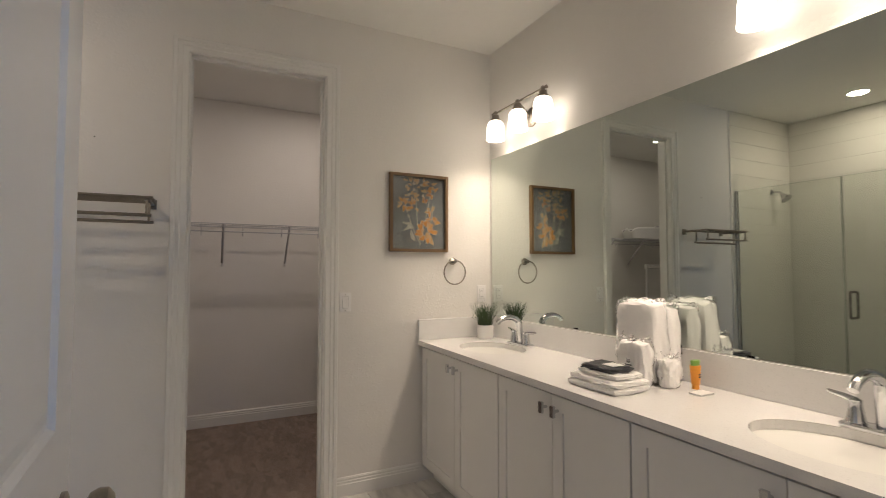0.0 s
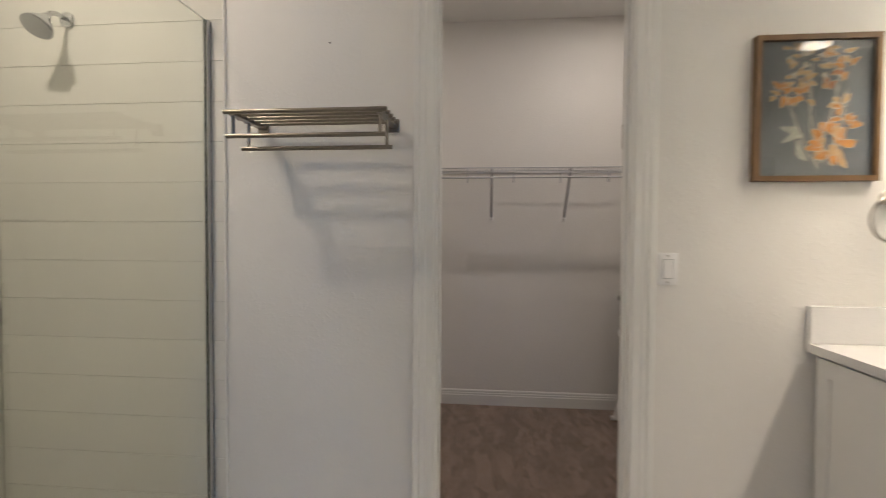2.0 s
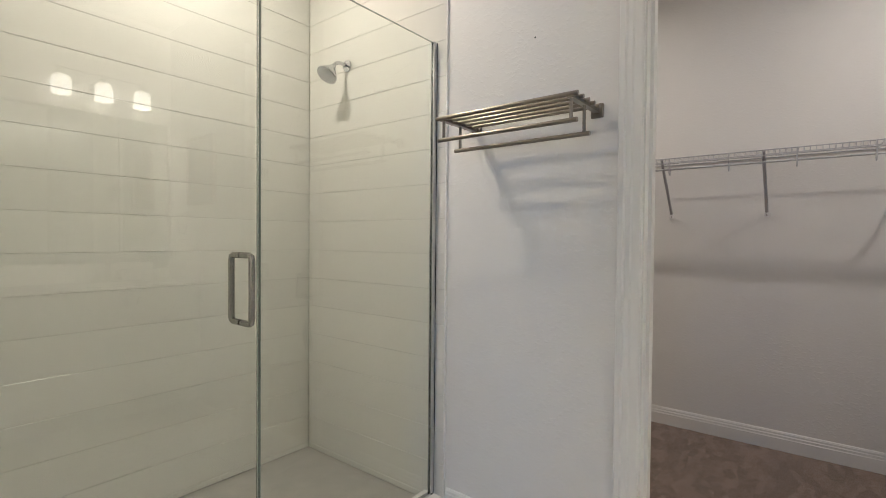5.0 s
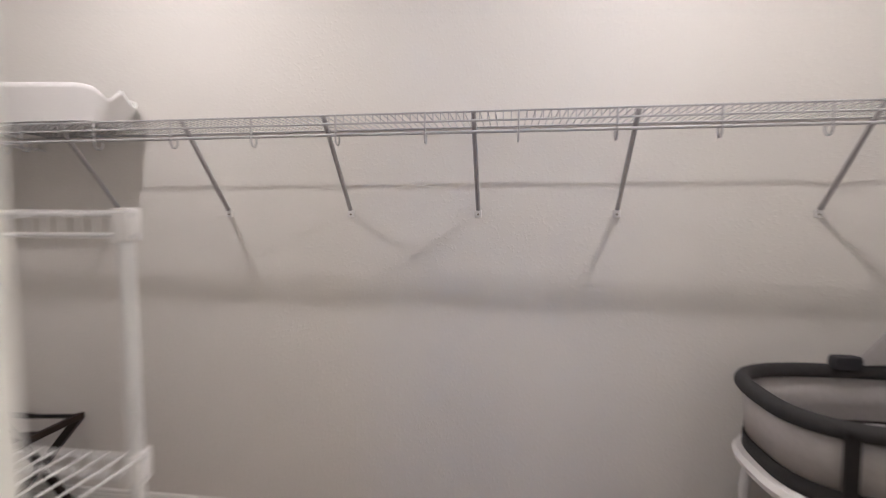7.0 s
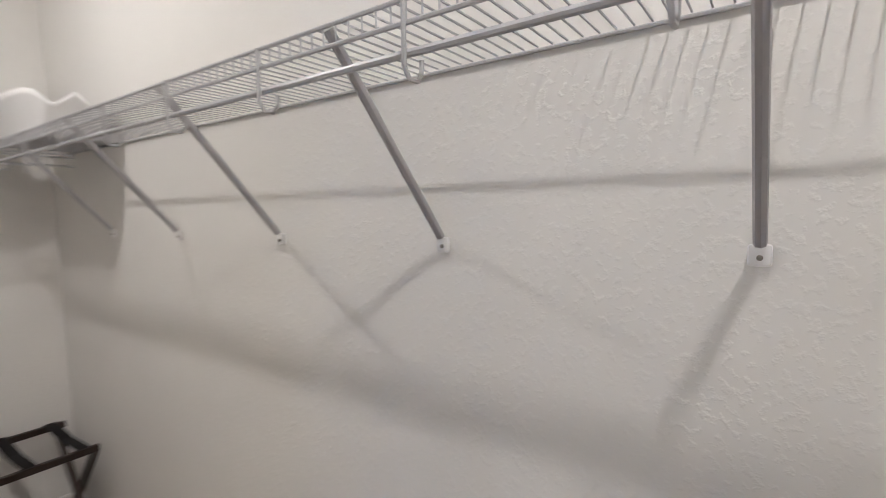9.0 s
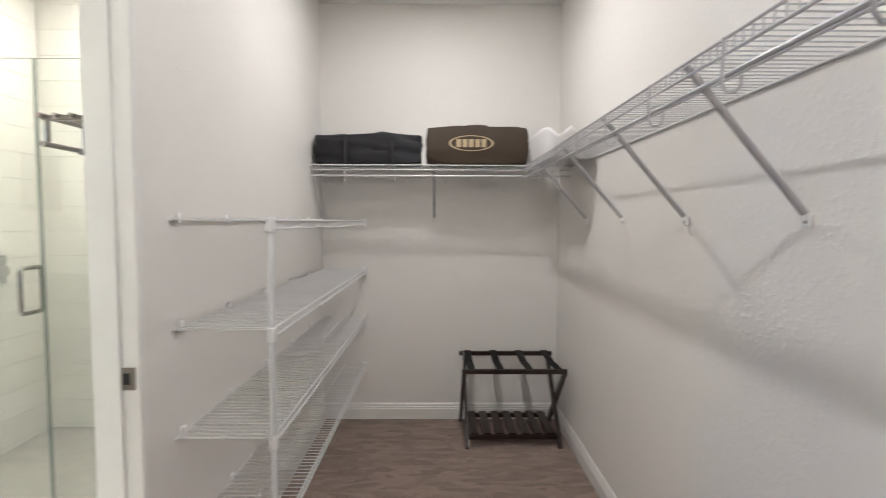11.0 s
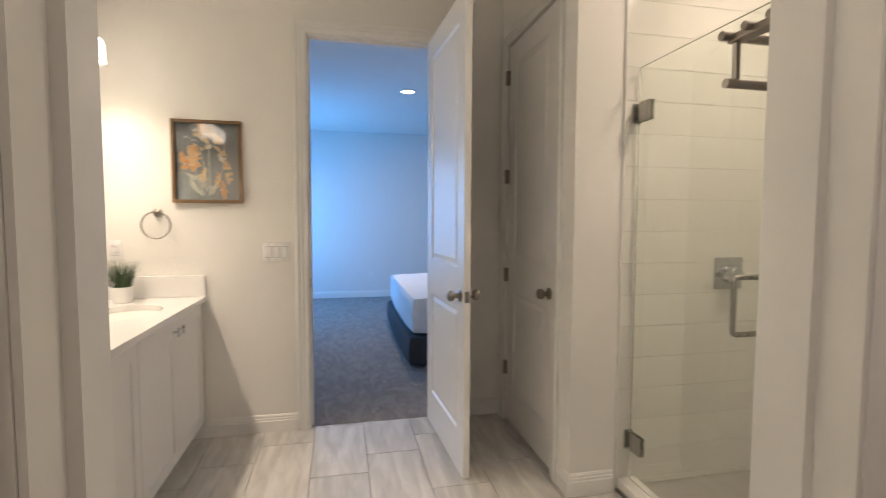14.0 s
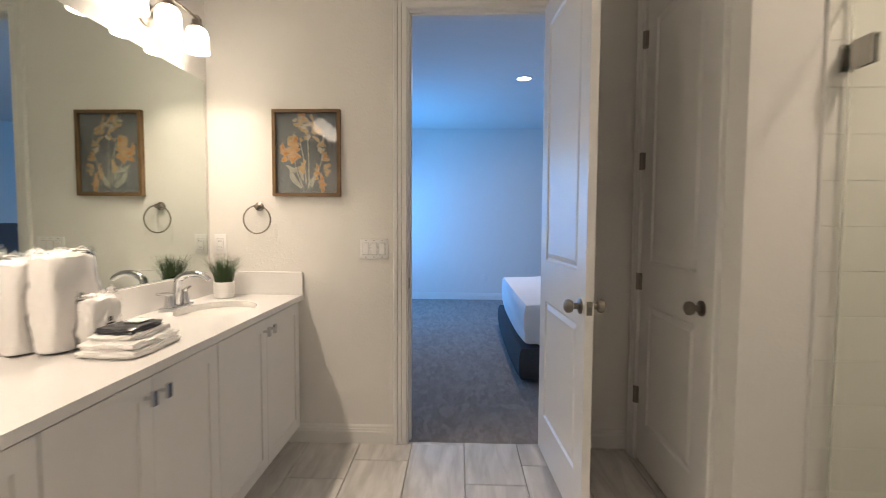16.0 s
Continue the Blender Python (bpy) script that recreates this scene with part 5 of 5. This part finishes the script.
towel_pack(2.215, 2.300, 1.645, 1.835, 0.315, 11, "tall pack of white towels in clear plastic on the counter")
towel_pack(2.312, 2.392, 1.660, 1.860, 0.295, 12, "tall pack of white towels in clear plastic behind another", False)
towel_pack(2.222, 2.280, 1.585, 1.639, 0.105, 14, "small rolled white towel in clear plastic", False)
towel_pack(2.150, 2.205, 1.640, 1.765, 0.165, 13, "small pack of white washcloths in clear plastic")


def folded_stack():
    ob = thing("folded_towels", "stack of folded white towels on the counter", "towels")
    z = CT + 0.001
    for k, (x0, x1, y0, y1, h) in enumerate(((1.955, 2.145, 1.596, 1.856, 0.026), (1.962, 2.142, 1.600, 1.846, 0.021), (1.985, 2.128, 1.615, 1.822, 0.020))):
        bm = bmesh.new()
        soft_box(bm, x0, x1, y0, y1, z, z + h, 0.009, 20 + k, 10)
        part("folded_towel", bm, TERRY, ob, "", True)
        z += h - 0.001
    return z


zt = folded_stack()
pouch = thing("dark_pouch", "dark zipped plastic pouch lying on folded towels", "pouch")
bm = bmesh.new()
soft_box(bm, 1.990, 2.115, 1.645, 1.810, zt, zt + 0.020, 0.008, 31, 8)
part("pouch_body", bm, SLATE, pouch, "", True)
bm = bmesh.new()
box(bm, 2.02, 2.08, 1.665, 1.725, zt + 0.0235, zt + 0.0250)
part("paper_label", bm, PAPER, pouch, "white paper label")

bottle = thing("lotion_tube", "small orange toiletry tube with a green end", "toiletry")
bm = bmesh.new()
for_ = [(0.0125, 0.0), (0.0125, 0.016), (0.0150, 0.019), (0.0170, 0.050), (0.0195, 0.088)]
lathe(bm, for_, 2.322, 1.552, CT + 0.0005, 20, 1.0, 1.0)
part("tube_body", bm, AMBER, bottle, "orange tube", True)
bm = bmesh.new()
lathe(bm, [(0.0195, 0.0885), (0.0205, 0.100), (0.0210, 0.107)], 2.322, 1.552, CT + 0.0005, 20, 1.10, 0.55)
part("crimped_end", bm, GREENCAP, bottle, "green crimped end")
bm = bmesh.new()
for zz in (0.045, 0.054):
    box(bm, 2.317, 2.327, 1.5335, 1.5350, CT + zz, CT + zz + 0.005)
part("printed_mark", bm, INK, bottle)
bm = bmesh.new()
box(bm, 2.235, 2.310, 1.470, 1.518, CT + 0.0005, CT + 0.007)
rounded(bm, 0.002, 1)
tagged(new("soap_packet", mesh("soap_packet", bm, PAPER)), "flat white soap packet lying on the counter", "soap")


# ------------------------------------------------------------------ bedroom things
bed = thing("bed", "low bed with charcoal upholstered base and white bedding", "bed")
bm = bmesh.new()
soft_box(bm, -1.62, 0.505, -2.58, -0.50, 0.012, 0.31, 0.004, 1, 6)
part("bed_base", bm, UPHOLSTERY, bed, "charcoal upholstered base", True)
bm = bmesh.new()
soft_box(bm, -1.60, 0.465, -2.54, -0.54, 0.29, 0.655, 0.018, 2, 12)
part("mattress", bm, LINEN, bed, "white made-up bedding", True)
bm = bmesh.new()
box(bm, -1.72, -1.63, -2.63, -0.45, 0.0, 1.25)
rounded(bm, 0.02, 3)
part("headboard", bm, UPHOLSTERY, bed, "charcoal headboard")


# ------------------------------------------------------------------ tiles, last
def pieces(name, parent, mat, rows, gap, depth_bevel=0.0015):
    """Separate tiles on shared meshes. rows: size in three axes and place of the low corner."""
    cache = {}
    for size, at in rows:
        key = tuple(round(v, 3) for v in size)
        if min(key) <= 0.004:
            continue
        if key not in cache:
            bm = bmesh.new()
            box(bm, 0, key[0], 0, key[1], 0, key[2])
            bmesh.ops.bevel(bm, geom=list(bm.edges), offset=depth_bevel, segments=1, affect="EDGES")
            cache[key] = mesh(name, bm, mat)
        ob = new(name, cache[key])
        ob.location = at
        ob.parent = parent


def strips(lo, hi, pitch, start):
    """Cuts of a run by joints at start + k * pitch."""
    k = math.floor((lo - start) / pitch)
    cuts = [lo]
    while True:
        k += 1
        c = start + k * pitch
        if c >= hi - 1e-6:
            break
        if c > lo + 1e-6:
            cuts.append(c)
    cuts.append(hi)
    return list(zip(cuts, cuts[1:]))


floor_tiles = tagged(new("floor_tiles"), "grey streaked porcelain plank floor tiles", "structure", "", "structure")
rows, g = [], 0.004
for i in range(-3, 9):
    xa, xb = 0.94 + (i - 1) * 0.303, 0.94 + i * 0.303
    start = 0.948 + (i - 0) * 0.195
    for x_lo, x_hi, y_lo, y_hi in ((0.0, VX, BY - 0.02, CY + 0.05), (GX + 0.057, 0.0, SY, CY)):
        a, b = max(xa, x_lo), min(xb, x_hi)
        if b - a < 0.01:
            continue
        for y0, y1 in strips(y_lo, y_hi, 0.61, start):
            rows.append(((b - a - g, y1 - y0 - g, 0.010), (a + g / 2, y0 + g / 2, -0.010)))
pieces("floor_tile", floor_tiles, FLOORTILE, rows, g)

TP, TL, TT = 0.155, 4.0, 0.009
z_rows = strips(0.02, BATH_H, TP, 2.063 - 13 * TP)
for nm, axis in (("tiles_north", "n"), ("tiles_west", "w"), ("tiles_south", "s")):
    holder = tagged(new("shower_" + nm), "glazed cream shower wall tiles", "structure", "", "structure")
    rows, g = [], 0.0022
    for r_, (z0, z1) in enumerate(z_rows):
        off = (r_ % 2) * TL / 2
        if axis == "w":
            for y0, y1 in strips(SY + TT, CY - TT, TL, SY + off):
                rows.append(((TT, y1 - y0 - 0.0006, z1 - z0 - g), (SX - 0.012, y0, z0 + g / 2)))
        else:
            for x0, x1 in strips(SX, GX + 0.06, TL, SX + off):
                rows.append(((x1 - x0 - 0.0006, TT, z1 - z0 - g), (x0, (CY - TT) if axis == "n" else SY, z0 + g / 2)))
    pieces("wall_tile", holder, TILE, rows, g, 0.0008)
bm = bmesh.new()
box(bm, SX - 0.011, SX - 0.0060, SY + 0.001, CY - 0.001, 0.02, BATH_H - 0.001)
box(bm, SX, GX + 0.058, CY - 0.0062, CY - 0.001, 0.02, BATH_H - 0.001)
box(bm, SX, GX + 0.058, SY + 0.001, SY + 0.0062, 0.02, BATH_H - 0.001)
setting("grout_bed", bm, TILEGROUT, "pale grout behind the shower tiles")
bm = bmesh.new()
box(bm, GX + 0.061, GX + 0.066, CY - 0.011, CY, 0.02, BATH_H)
box(bm, GX + 0.061, GX + 0.066, SY, SY + 0.011, 0.02, BATH_H)
setting("tile_edge_trim", bm, TRIM, "white tile edge strip")
